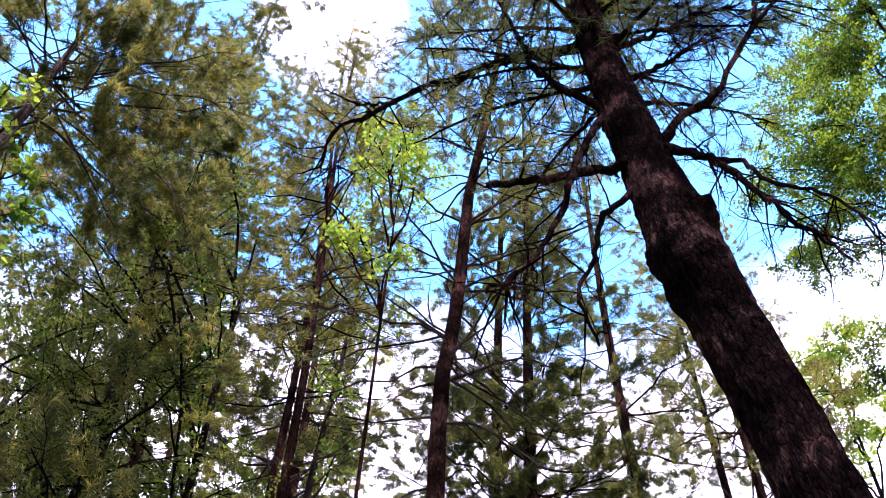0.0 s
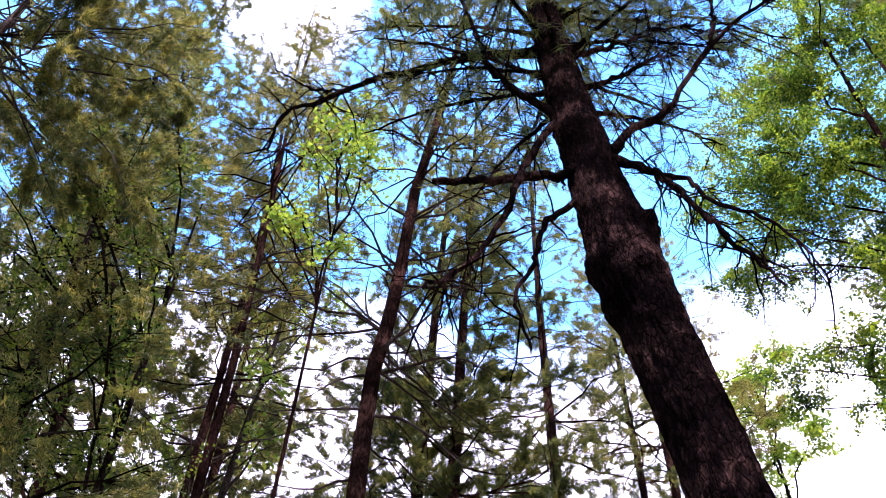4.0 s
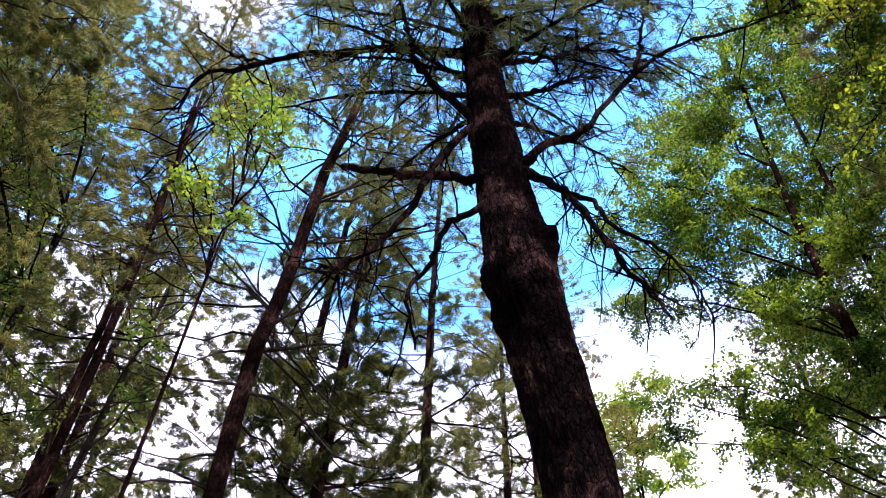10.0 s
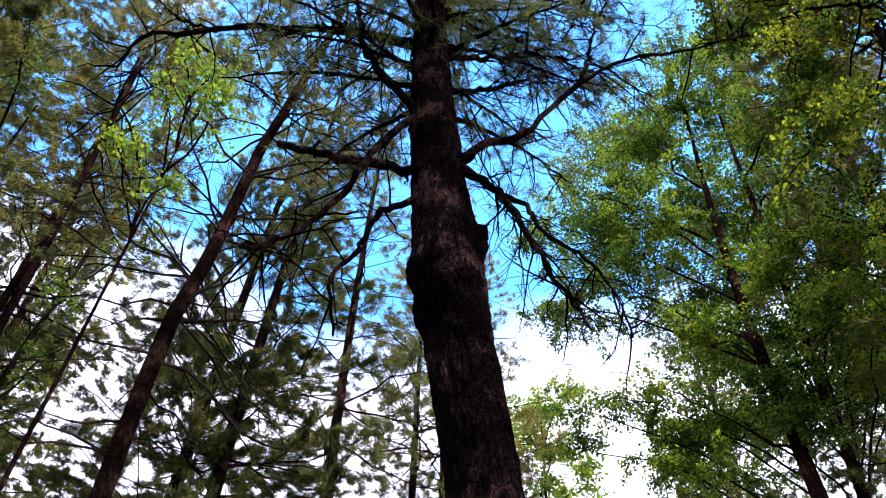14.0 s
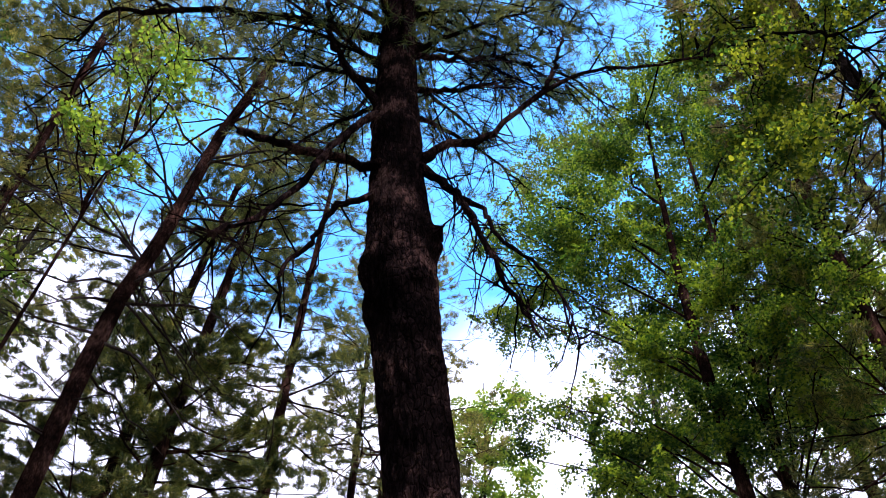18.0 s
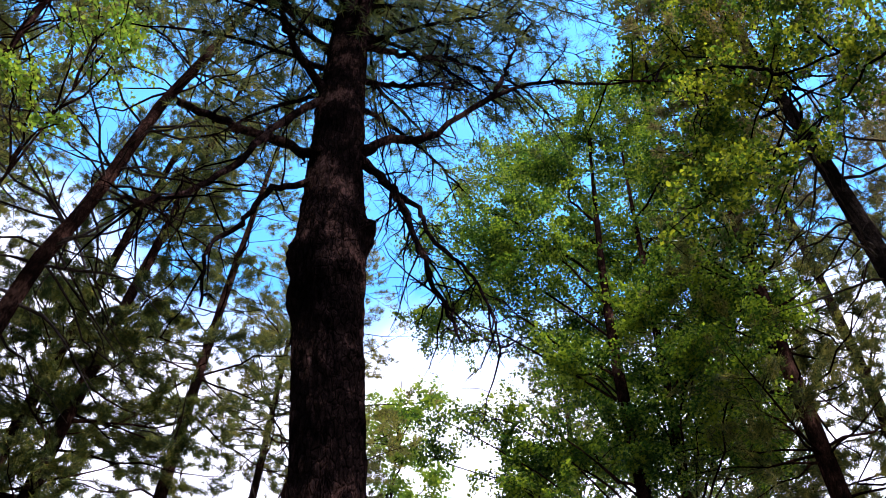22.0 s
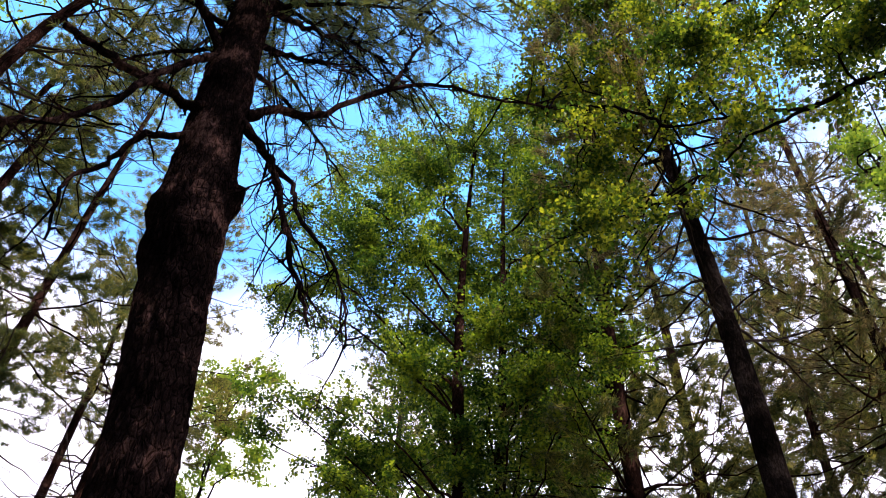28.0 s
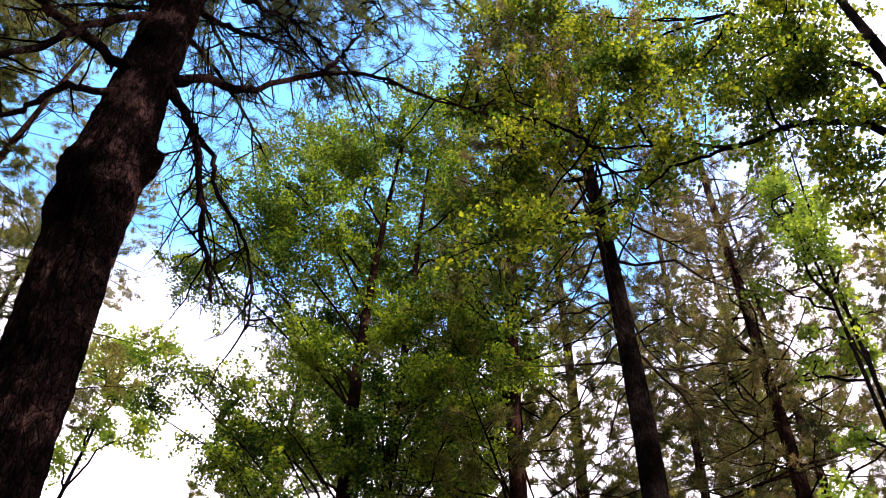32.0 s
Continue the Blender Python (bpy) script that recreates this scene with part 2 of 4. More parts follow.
def tubes(paths, radii, sides):
    """Round stems along N paths of K places each, as one set of vertices and faces."""
    paths, radii = np.asarray(paths, dtype=float), np.asarray(radii, dtype=float)
    n, k, _ = paths.shape
    way = unit(np.gradient(paths, axis=1))
    ref = np.where(np.abs(way[:, :1, 2:3]) > 0.8, np.array([1.0, 0.13, 0.0]), np.array([0.1, 0.05, 1.0]))
    side = unit(np.cross(way, np.broadcast_to(ref, way.shape)))
    up = np.cross(side, way)
    ang = np.linspace(0, 2 * np.pi, sides, endpoint=False)
    ring = side[:, :, None, :] * np.cos(ang)[:, None] + up[:, :, None, :] * np.sin(ang)[:, None]
    verts = paths[:, :, None, :] + ring * radii[:, :, None, None]
    idx = np.arange(n * k * sides).reshape(n, k, sides)
    a, b = idx[:, :-1, :], idx[:, 1:, :]
    quads = np.stack([a, np.roll(a, -1, axis=2), np.roll(b, -1, axis=2), b], axis=-1).reshape(-1, 4)
    return verts.reshape(-1, 3), quads


def joined(sets):
    verts, faces, base = [], [], 0
    for v, f in sets:
        verts.append(v)
        faces.append(np.asarray(f) + base)
        base += len(v)
    return np.concatenate(verts), faces


def needles(places, ways, length, width, count):
    """Tufts of needles that fan forward from each place."""
    n = len(places)
    if n == 0:
        return np.zeros((0, 3)), np.zeros((0, 3), dtype=int)
    d = unit(ways[:, None, :] * rng.uniform(0.1, 1.0, (n, count, 1)) + rng.normal(0, 0.55, (n, count, 3)))
    s = unit(np.cross(d, rng.normal(0, 1, (n, count, 3)))) * width * 0.5
    root = places[:, None, :] + rng.normal(0, 0.012, (n, count, 3))
    tip = root + d * (length * rng.uniform(0.65, 1.15, (n, count, 1)))
    v = np.stack([root - s, root + s, tip], axis=2).reshape(-1, 3)
    return v, np.arange(len(v)).reshape(-1, 3)


def leaf_blades(places, size, flat=0.55, plain=False):
    """Broad leaves with a fold along the midrib, lying more or less level."""
    n = len(places)
    nor = unit(np.array([0, 0, 1.0]) + rng.normal(0, flat, (n, 3)))
    axis = unit(np.cross(nor, rng.normal(0, 1, (n, 3))))
    axis = unit(axis - np.array([0, 0, 0.35]))
    side = unit(np.cross(nor, axis))
    nor = np.cross(axis, side)
    s = size * rng.uniform(0.6, 1.25, (n, 1))
    fold = s * rng.uniform(0.02, 0.16, (n, 1))
    curl = s * rng.uniform(-0.05, 0.22, (n, 1))

    def at(u, w, h):
        return places + axis * s * u + side * s * w + nor * h

    if plain:
        v = np.stack([at(0, 0, 0), at(0.42, 0.42, fold), at(1.0, 0, -curl), at(0.42, -0.42, fold)], axis=1).reshape(-1, 3)
        i = np.arange(n)[:, None] * 4
        return v, np.concatenate([i + np.array([0, 1, 2]), i + np.array([0, 2, 3])])
    v = np.stack([at(0, 0, 0), at(0.24, 0.4, fold), at(0.66, 0.34, fold * 0.7), at(1.0, 0, -curl), at(0.66, -0.34, fold * 0.7), at(0.24, -0.4, fold)], axis=1).reshape(-1, 3)
    i = np.arange(n)[:, None] * 6
    quads = np.concatenate([i + np.array([0, 1, 2, 3]), i + np.array([0, 3, 4, 5])])
    return v, quads


def trunk_path(base, via, top_z, wander=0.05, n=30):
    """A trunk line from its foot through one or more places higher up, with a slight wander."""
    base, via = np.array([[*base, 0.0]]), np.array(via, dtype=float).reshape(-1, 3)
    pts = np.concatenate([base, via])
    step = (pts[-1] - pts[-2]) / (pts[-1, 2] - pts[-2, 2])
    pts = np.concatenate([pts, [pts[-1] + step * (top_z - pts[-1, 2])]]) if top_z > pts[-1, 2] else pts
    z = np.linspace(-0.05, top_z, n)
    line = np.stack([np.interp(z, pts[:, 2], pts[:, 0]), np.interp(z, pts[:, 2], pts[:, 1]), z], axis=1)
    k1, k2 = rng.uniform(0.25, 0.5, 2)
    ph = rng.uniform(0, 6, 2)
    wob = wander * np.minimum(1, z / 4)[:, None] * np.stack([np.sin(z * k1 + ph[0]), np.sin(z * k2 + ph[1]), 0 * z], axis=1)
    return line + wob


def along(path, z):
    """The place on a trunk at height z."""
    return np.array([np.interp(z, path[:, 2], path[:, 0]), np.interp(z, path[:, 2], path[:, 1]), z])


def trunk_mesh(path, radius, sides=18, rough=0.04):
    """A tapered trunk with a flared foot and an uneven skin."""
    z = path[:, 2]
    r = radius * np.clip(1 - z / (z[-1] * 1.04), 0.02, 1) ** 0.75
    r = r * (1 + 0.7 * np.exp(-np.maximum(z, 0) / 0.35))
    v, q = tubes(path[None], r[None], sides)
    c = np.repeat(path, sides, axis=0)
    v = c + (v - c) * (1 + rng.normal(0, rough, (len(v), 1)))
    return v, q


def root_thing(name, base, label, group=""):
    ob = new(name)
    ob.location = (*base, 0)
    return tagged(ob, label, "tree", group)


# ---------------------------------------------------------------- kinds of trees


def pine(label, base, via, height, radius, first, live, reach, gap=0.55, tufts=1.0, mat=None, old=0.3, lit_mat=None, per=4.5, wood=None, droop=0.1, limb_r=0.022, needle=0.098, width=0.0092, count=11, arms=(), leafy_arms=False):
    """A forest pine: bare dead whorls low on the trunk, whorls of flat tufted sprays above; old is the share of
    sunlit-coloured tufts.
    """
    reseed(base)
    ob = root_thing("pine_tree", base, label, "forest pines")
    path = trunk_path(base, via, height)
    v, q = trunk_mesh(path, radius)
    part("trunk", to_mesh("trunk", v, [q]), wood or BARK_PINE, ob)
    spots, dirs = [], []
    k = 7
    u = np.linspace(0, 1, k)[:, None]

    def limb(line, out, length, r0, alive, step):
        stems = [tubes(line[None], (r0 * (1 - 0.85 * u[:, 0]))[None], 5)]
        m = int(length / step)
        if m > 0:
            f = rng.uniform(0.22, 1.0, m)
            at_ = np.stack([np.interp(f, u[:, 0], line[:, c]) for c in range(3)], axis=1)
            hand = rng.choice([-1, 1], m)[:, None]
            tw = unit(out * rng.uniform(0.3, 1.0, (m, 1)) + unit(np.cross(out, (0, 0, 1))) * hand * rng.uniform(0.4, 1.0, (m, 1)) + np.array([0, 0, 1]) * rng.normal(0.03 if alive else -0.1, 0.07 if alive else 0.35, (m, 1)))
            tl = (length * 0.42 * (1.1 - f) + 0.12)[:, None] * rng.uniform(0.6, 1.2, (m, 1))
            bits = 2 if alive else 4
            w = np.linspace(0, 1, bits)[None, :, None]
            twig = at_[:, None, :] + tw[:, None, :] * tl[:, None, :] * w + np.array([0, 0, 1.0]) * ((0.1 if alive else -0.25) * tl[:, None, :] * w ** 2) + rng.normal(0, 0.012, (m, bits, 3)) * w
            stems.append(tubes(twig, np.full((m, 1), r0 * 0.3) * (1 - 0.75 * np.linspace(0, 1, bits))[None], 3))
            if alive:
                per_twig = np.maximum(2, (tl[:, 0] / 0.045 * tufts)).astype(int)
                who = np.repeat(np.arange(m), per_twig)
                g = rng.uniform(0.12, 1.0, len(who))[:, None] ** 0.55
                spots.append(at_[who] + tw[who] * tl[who] * g + np.array([0, 0, 1.0]) * 0.1 * tl[who] * g ** 2 + rng.normal(0, 0.025, (len(who), 3)) * np.array([1, 1, 0.6]))
                dirs.append(unit(tw[who] + np.array([0, 0, 0.3]) + rng.normal(0, 0.3, (len(who), 3))))
        v, fs = joined(stems)
        part("limb", to_mesh("limb", v, fs), (wood or BARK_PINE) if alive else DEAD_AND_LIT_WOOD, ob)

    z = first
    while z < height * 0.985:
        alive = z > live
        up = (z - first) / (height - first)
        span = reach * ((0.55 + 0.45 * min(1, (z - first) / max(live - first, 0.1))) if not alive else max(0.12, 1 - ((z - live) / (height - live)) ** 1.6))
        for _ in range(max(1, rng.poisson(per * (1.5 if alive else 0.75)))):
            az = rng.uniform(0, 2 * np.pi)
            length = span * rng.uniform(0.45, 1.1)
            pitch = (-0.12 + 0.65 * up) * rng.uniform(0.6, 1.3) + rng.normal(0, 0.1)
            root = along(path, z + rng.normal(0, 0.06))
            out = np.array([math.cos(az), math.sin(az), 0.0])
            sway = np.cross(out, (0, 0, 1)) * rng.normal(0, 0.12)
            line = root + out * length * u + np.array([0, 0, 1.0]) * length * (math.sin(pitch) * u - droop * (1 - up) * u ** 2 + 0.12 * u ** 3) + sway * length * u ** 2
            line[1:-1] += rng.normal(0, 0.018 * length, (k - 2, 3))
            limb(line, out, length, limb_r * (0.35 + 0.65 * length / reach) * (1 - 0.45 * up), alive, 0.19 if alive else 0.38)
        z += gap * (1.5 if alive else 1.0) * rng.uniform(0.75, 1.25)
    for thick, *points in arms:
        line = smooth_path(points, k)
        root = along(path, line[0, 2])
        line[0] = root
        way = line[-1] - line[0]
        length = np.linalg.norm(way)
        limb(line, unit(way * np.array([1, 1, 0.4])), length, thick, leafy_arms, 0.16 if leafy_arms else 0.3)
    if spots:
        spots, dirs = np.concatenate(spots), np.concatenate(dirs)
        pick = rng.uniform(0, 1, len(spots)) < old
        for sel, material_, tag in ((~pick, mat or NEEDLE, "dark green needle tufts"), (pick, lit_mat or NEEDLE_LIT, "needle tufts in a warm sunlit colour")):
            if sel.any():
                v, t = needles(spots[sel], dirs[sel], needle, width, count)
                tagged(part("crown", to_mesh("crown", v, [t], False), material_, ob, tag), kind="stuff")
    return ob


def broadleaf(label, trunks, boughs, radius, leaf=0.085, density=1.0, mat=None, wood=None, limb_r=0.026, fall=0.9, arms=(), twiggy=26, plain=True):
    """A broad-leaved tree: one or more stems, limbs that rise to boughs of many leaves."""
    base = trunks[0][0]
    reseed(base)
    ob = root_thing("broadleaf_tree", base, label, "broad-leaved trees")
    paths = []
    for foot, via, top in trunks:
        path = trunk_path(foot, via, top, 0.08)
        paths.append(path)
        v, q = trunk_mesh(path, radius, 14, 0.025)
        part("trunk", to_mesh("trunk", v, [q]), wood or BARK_GREY, ob)
    leaves = []
    holds = []
    for thick, *points in arms:
        line = smooth_path(points, 24)
        line[1:-1] += rng.normal(0, 0.012, (22, 3))
        v, q = tubes(line[None], np.linspace(thick, thick * 0.25, 24)[None], 7)
        part("limb", to_mesh("limb", v, [q]), wood or BARK_GREY, ob)
        holds.append(line)
    for x, y, z, r in boughs:
        c = np.array([x, y, z])
        path = min(paths, key=lambda p: np.linalg.norm(along(p, min(z, p[-1, 2]))[:2] - c[:2]))
        away = np.linalg.norm(along(path, min(z, path[-1, 2]))[:2] - c[:2])
        zr = min(max(z - 0.5 - fall * away, 2.0), path[-1, 2] * 0.97)
        root = along(path, zr)
        if holds:
            spots = np.concatenate(holds)
            near = spots[np.argmin(np.linalg.norm(spots - c, axis=1) + rng.uniform(0, 0.3, len(spots)))]
            if np.linalg.norm(near - c) < np.linalg.norm(root - c):
                root, away = near, np.linalg.norm(near - c) * 0.3
        mid = root + (c - root) * 0.55 + np.array([0, 0, 0.12 * away]) + rng.normal(0, 0.08, 3)
        out = unit((c - root) * np.array([1, 1, 0.3]) + 1e-6)
        line = smooth_path([root, mid, c, c + out * r * 0.7 - np.array([0, 0, 0.1 * r])], 10)
        line[1:-1] += rng.normal(0, 0.02, (8, 3))
        rad = limb_r * (0.4 + r) * np.linspace(1, 0.16, 10)
        stems = [tubes(line[None], rad[None], 6)]
        m = max(8, int(twiggy * r))
        f = rng.uniform(0.35, 1.0, m)
        at_ = np.stack([np.interp(f, np.linspace(0, 1, 10), line[:, k]) for k in range(3)], axis=1)
        tw = unit(rng.normal(0, 1, (m, 3)) * np.array([1, 1, 0.42]) + out * 0.35)
        tl = r * rng.uniform(0.45, 1.35, (m, 1))
        w = np.linspace(0, 1, 5)[None, :, None]
        twig = at_[:, None] + tw[:, None] * tl[:, None] * w - np.array([0, 0, 1]) * 0.15 * tl[:, None] * w ** 2 + rng.normal(0, 0.02, (m, 5, 3)) * w
        stems.append(tubes(twig, np.full((m, 1), 0.007) * (1 - 0.7 * np.linspace(0, 1, 5))[None], 3))
        v, fs = joined(stems)
        part("limb", to_mesh("limb", v, fs), wood or BARK_GREY, ob)
        n = int(2.1 * density * 4 * r * r / (leaf * leaf) * 0.55 + 25)
        who = rng.integers(0, m, n)
        g = rng.uniform(0.12, 1.05, (n, 1)) ** 0.68
        spot = at_[who] + tw[who] * tl[who] * g - np.array([0, 0, 1]) * 0.15 * tl[who] * g ** 2
        clump = rng.normal(0, 1, (m, 4, 3)) * np.array([1, 1, 0.45]) * r * 0.2
        leaves.append(spot + clump[who, rng.integers(0, 4, n)] + rng.normal(0, 0.035, (n, 3)))
    v, q = leaf_blades(np.concatenate(leaves), leaf, plain=plain)
    tagged(part("crown", to_mesh("crown", v, [q], False), mat or LEAF, ob), kind="stuff")
    return ob


# ---------------------------------------------------------------- ground
N = 60
edge = np.sign(np.linspace(-1, 1, N)) * np.abs(np.linspace(-1, 1, N)) ** 3 * 900
gx, gy = np.meshgrid(edge, edge)
gz = 0.05 * np.sin(gx * 0.7) * np.cos(gy * 0.6) - 0.04
gi = np.arange(N * N).reshape(N, N)
ground = new("ground", to_mesh("ground", np.stack([gx, gy, gz], axis=-1).reshape(-1, 3), [np.stack([gi[:-1, :-1], gi[:-1, 1:], gi[1:, 1:], gi[1:, :-1]], axis=-1).reshape(-1, 4)]))
ground.data.materials.append(m_ground)
tagged(ground, "brown forest floor of needles, litter and moss", "ground", kind="structure")

# ---------------------------------------------------------------- the great pine in the middle
great = root_thing("pine_tree", (0.42, 4.1), "tall old pine leaning slightly, furrowed bark coloured as in shade, bare broken limbs")
Z = np.concatenate([np.linspace(-0.05, 4.8, 60, endpoint=False), np.linspace(4.8, 13, 330, endpoint=False), np.linspace(13, 21, 70)])
gline = np.stack([np.interp(Z, [0, 5.5, 6.75, 7.5, 9.0, 10.3, 12.0, 21.0], [0.42, 0.05, -0.10, -0.18, -0.30, -0.38, -0.45, -0.85]), 4.1 - 0.003 * Z, Z], axis=1)
ker = np.exp(-0.5 * (np.arange(-20, 21) / 9) ** 2)
gline[:, 0] = np.convolve(np.pad(gline[:, 0], 20, mode="reflect", reflect_type="odd"), ker / ker.sum(), mode="valid")
grad = np.interp(Z, [0, 0.5, 1.5, 5.5, 6.6, 7.3, 7.6, 8.1, 9, 10.3, 12, 16, 21], [0.36, 0.29, 0.235, 0.19, 0.202, 0.22, 0.221, 0.205, 0.19, 0.166, 0.15, 0.1, 0.03])
grad = np.convolve(np.pad(grad, 20, mode="edge"), ker / ker.sum(), mode="valid")
SIDES = 104
gv, gq = tubes(gline[None], grad[None], SIDES)
gc = np.repeat(gline, SIDES, axis=0)
gdir = gv - gc
ga = np.arctan2(gdir[:, 1], gdir[:, 0])
swell = np.zeros(len(gv))
for k in range(len(gv)):
    p = gc[k]
    ca, sa = math.cos(ga[k]), math.sin(ga[k])
    warp = 0.9 * noise.noise((ca * 3, sa * 3, p[2] * 2.0 + 4))
    ridge = abs(noise.noise((ca * 10 + warp, sa * 10 + warp, p[2] * 1.7)))
    crack = abs(noise.noise((ca * 4, sa * 4, p[2] * 6.5 + warp * 2)))
    swell[k] = 0.055 * noise.noise((ca * 3.5, sa * 3.5, p[2] * 1.1)) + 0.26 * min(ridge, 0.32) + 0.09 * min(crack, 0.25) + 0.06 * noise.noise((ca * 22, sa * 22, p[2] * 9.0)) - 0.05
# healed swellings where limbs fell: bearing round the trunk in degrees, height, spread, size
for bearing, zz, wide, size in ((172, 7.45, 0.2, 0.1), (178, 7.05, 0.22, 0.07), (-52, 6.3, 0.14, 0.05), (-73, 7.1, 0.14, 0.06), (-92, 6.62, 0.12, 0.04), (5, 7.75, 0.2, 0.06), (-90, 9.2, 0.3, 0.06), (150, 9.6, 0.25, 0.08)):
    da = np.angle(np.exp(1j * (ga - radians(bearing)))) * 0.2
    swell += size / 0.2 * 0.5 * np.exp(-(da ** 2 + (gc[:, 2] - zz) ** 2) / (2 * (wide * 0.5) ** 2))
# the shoulder under the sawn stub
da = np.angle(np.exp(1j * (ga - radians(0)))) * 0.2
below, above = np.maximum(7.8 - gc[:, 2], 0), np.maximum(gc[:, 2] - 7.8, 0)
swell += 0.13 * np.exp(-(da / 0.11) ** 2 / 2) * np.exp(-(below / 0.14) ** 2 / 2) * np.exp(-(above / 0.12) ** 2 / 2)
gv = gc + gdir * (1 + swell[:, None])
great_trunk = part("trunk", to_mesh("trunk", gv, [gq]), BARK_MAIN, great, "furrowed bark with knots, darkened as in shade")


def knot(bearing, z, size, proud):
    """The rounded collar and sunken face of a lost limb."""
    a = radians(bearing)
    out = np.array([math.cos(a), math.sin(a), 0.12])
    side = np.array([-math.sin(a), math.cos(a), 0.0])
    c = np.array([np.interp(z, Z, gline[:, 0]), np.interp(z, Z, gline[:, 1]), z]) + out * np.interp(z, Z, grad)
    ring = []
    for rr, h in ((1.5, -0.5), (1.25, 0.1), (1.05, 0.7), (0.85, 0.95), (0.6, 0.6), (0.35, 0.3), (0.02, 0.25)):
        for s in np.linspace(0, 2 * np.pi, 16, endpoint=False):
            w = 1 + 0.1 * math.sin(3 * s + z)
            ring.append(c + (side * math.cos(s) + np.array([0, 0, 1.15]) * math.sin(s)) * size * rr * w + out * proud * h)
    i = np.arange(7 * 16).reshape(7, 16)
    q = np.stack([i[:-1], np.roll(i[:-1], -1, 1), np.roll(i[1:], -1, 1), i[1:]], axis=-1).reshape(-1, 4)
    part("knot", to_mesh("knot", np.array(ring), [q]), BARK_MAIN, great_trunk, "grey rounded limb scar")


knot(-8, 7.82, 0.055, 0.085)
knot(-73, 7.1, 0.05, 0.03)
knot(-92, 6.62, 0.042, 0.025)
knot(-52, 6.3, 0.055, 0.035)
knot(176, 7.35, 0.05, 0.04)


def great_limb(points, r0, r1, twigs=0, tuft=0, label="bare dead limb", n=26, down=0.6, tl=0.5):
    """A limb of the great pine; the bare ones carry each twig as a piece, the high ones a spray of needles."""
    line = smooth_path(points, n)
    line[1:-1] += rng.normal(0, 0.006 + r0 * 0.1, (n - 2, 3))
    rad = np.linspace(r0, r1, n) * (1 + rng.normal(0, 0.06, n))
    rad[0] *= 1.5
    rad[1] *= 1.2
    stems = [tubes(line[None], rad[None], 8)]
    f = rng.uniform(0.12, 1.0, twigs)
    u = np.linspace(0, 1, n)
    at_ = np.stack([np.interp(f, u, line[:, c]) for c in range(3)], axis=1)
    fwd = unit(line[-1] - line[0])
    tw = unit(fwd * rng.uniform(0.0, 1.0, (twigs, 1)) + rng.normal(0, 0.75, (twigs, 3)) - np.array([0, 0, down]) * rng.uniform(0, 1, (twigs, 1)))
    ln = tl * rng.uniform(0.3, 1.3, (twigs, 1))
    w = np.linspace(0, 1, 6)[None, :, None]
    bend = unit(rng.normal(0, 1, (twigs, 3)))[:, None, :] * 0.22
    twig = at_[:, None] + (tw[:, None] * w + bend * w ** 2) * ln[:, None] + rng.normal(0, 0.015, (twigs, 6, 3)) * w
    thin = (r1 * 0.5 + 0.004 * rng.uniform(0.5, 1.4, (twigs, 1))) * (1 - 0.75 * np.linspace(0, 1, 6))[None]
    sub = np.repeat(np.arange(twigs), 3)
    g = rng.uniform(0.2, 1.0, (twigs * 3, 1))
    at2 = at_[sub] + (tw[sub] * g + bend[sub, 0] * g ** 2) * ln[sub]
    tw2 = unit(tw[sub] * 0.8 + rng.normal(0, 0.6, (twigs * 3, 3)))
    l2 = ln[sub] * 0.4 * rng.uniform(0.4, 1.2, (twigs * 3, 1))
    twig2 = at2[:, None] + tw2[:, None] * l2[:, None] * np.linspace(0, 1, 4)[None, :, None] + rng.normal(0, 0.008, (twigs * 3, 4, 3))
    thin2 = np.full((twigs * 3, 1), 0.0028) * (1 - 0.6 * np.linspace(0, 1, 4))[None]
    if tuft and twigs:
        stems += [tubes(twig, thin, 4), tubes(twig2, thin2, 3)]
    v, fs = joined(stems)
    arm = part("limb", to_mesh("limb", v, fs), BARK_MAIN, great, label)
    if tuft:
        who = np.repeat(np.arange(twigs * 3), tuft)
        h = rng.uniform(0.3, 1.0, (len(who), 1))
        v, t = needles(at2[who] + tw2[who] * l2[who] * h, tw2[who], 0.11, 0.006, 9)
        tagged(part("needle_spray", to_mesh("needle_spray", v, [t], False), NEEDLE, arm, "thin sprays of green needles"), kind="stuff")
    else:
        for k in range(twigs):
            v, fs = joined([tubes(twig[k:k + 1], thin[k:k + 1], 4), tubes(twig2[3 * k:3 * k + 3], thin2[3 * k:3 * k + 3], 3)])
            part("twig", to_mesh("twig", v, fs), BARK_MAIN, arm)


# long limb that reaches away over the clearing, with its fork
great_limb([(-0.5, 4.05, 11.1), (-1.3, 3.95, 11.25), (-1.85, 3.85, 11.05), (-2.15, 3.75, 10.85), (-2.45, 3.68, 10.5), (-2.8, 3.58, 10.2), (-2.85, 3.58, 9.6)], 0.045, 0.012, 40, 0)
great_limb([(-2.27, 3.71, 10.65), (-2.56, 3.59, 10.6), (-2.9, 3.4, 10.85)], 0.018, 0.006, 8, 0)
# dead limb that falls across the stub
great_limb([(-0.45, 4.0, 9.55), (-0.66, 3.86, 8.95), (-0.84, 3.7, 7.95), (-1.08, 3.52, 7.05), (-1.3, 3.32, 6.6)], 0.036, 0.01, 26, 0)
# thick broken stub
great_limb([(-0.36, 4.0, 8.62), (-0.7, 3.86, 8.5), (-1.0, 3.72, 8.38), (-1.34, 3.52, 8.18)], 0.042, 0.024, 5, 0, "thick broken limb stub", 18, 0.6, 0.15)
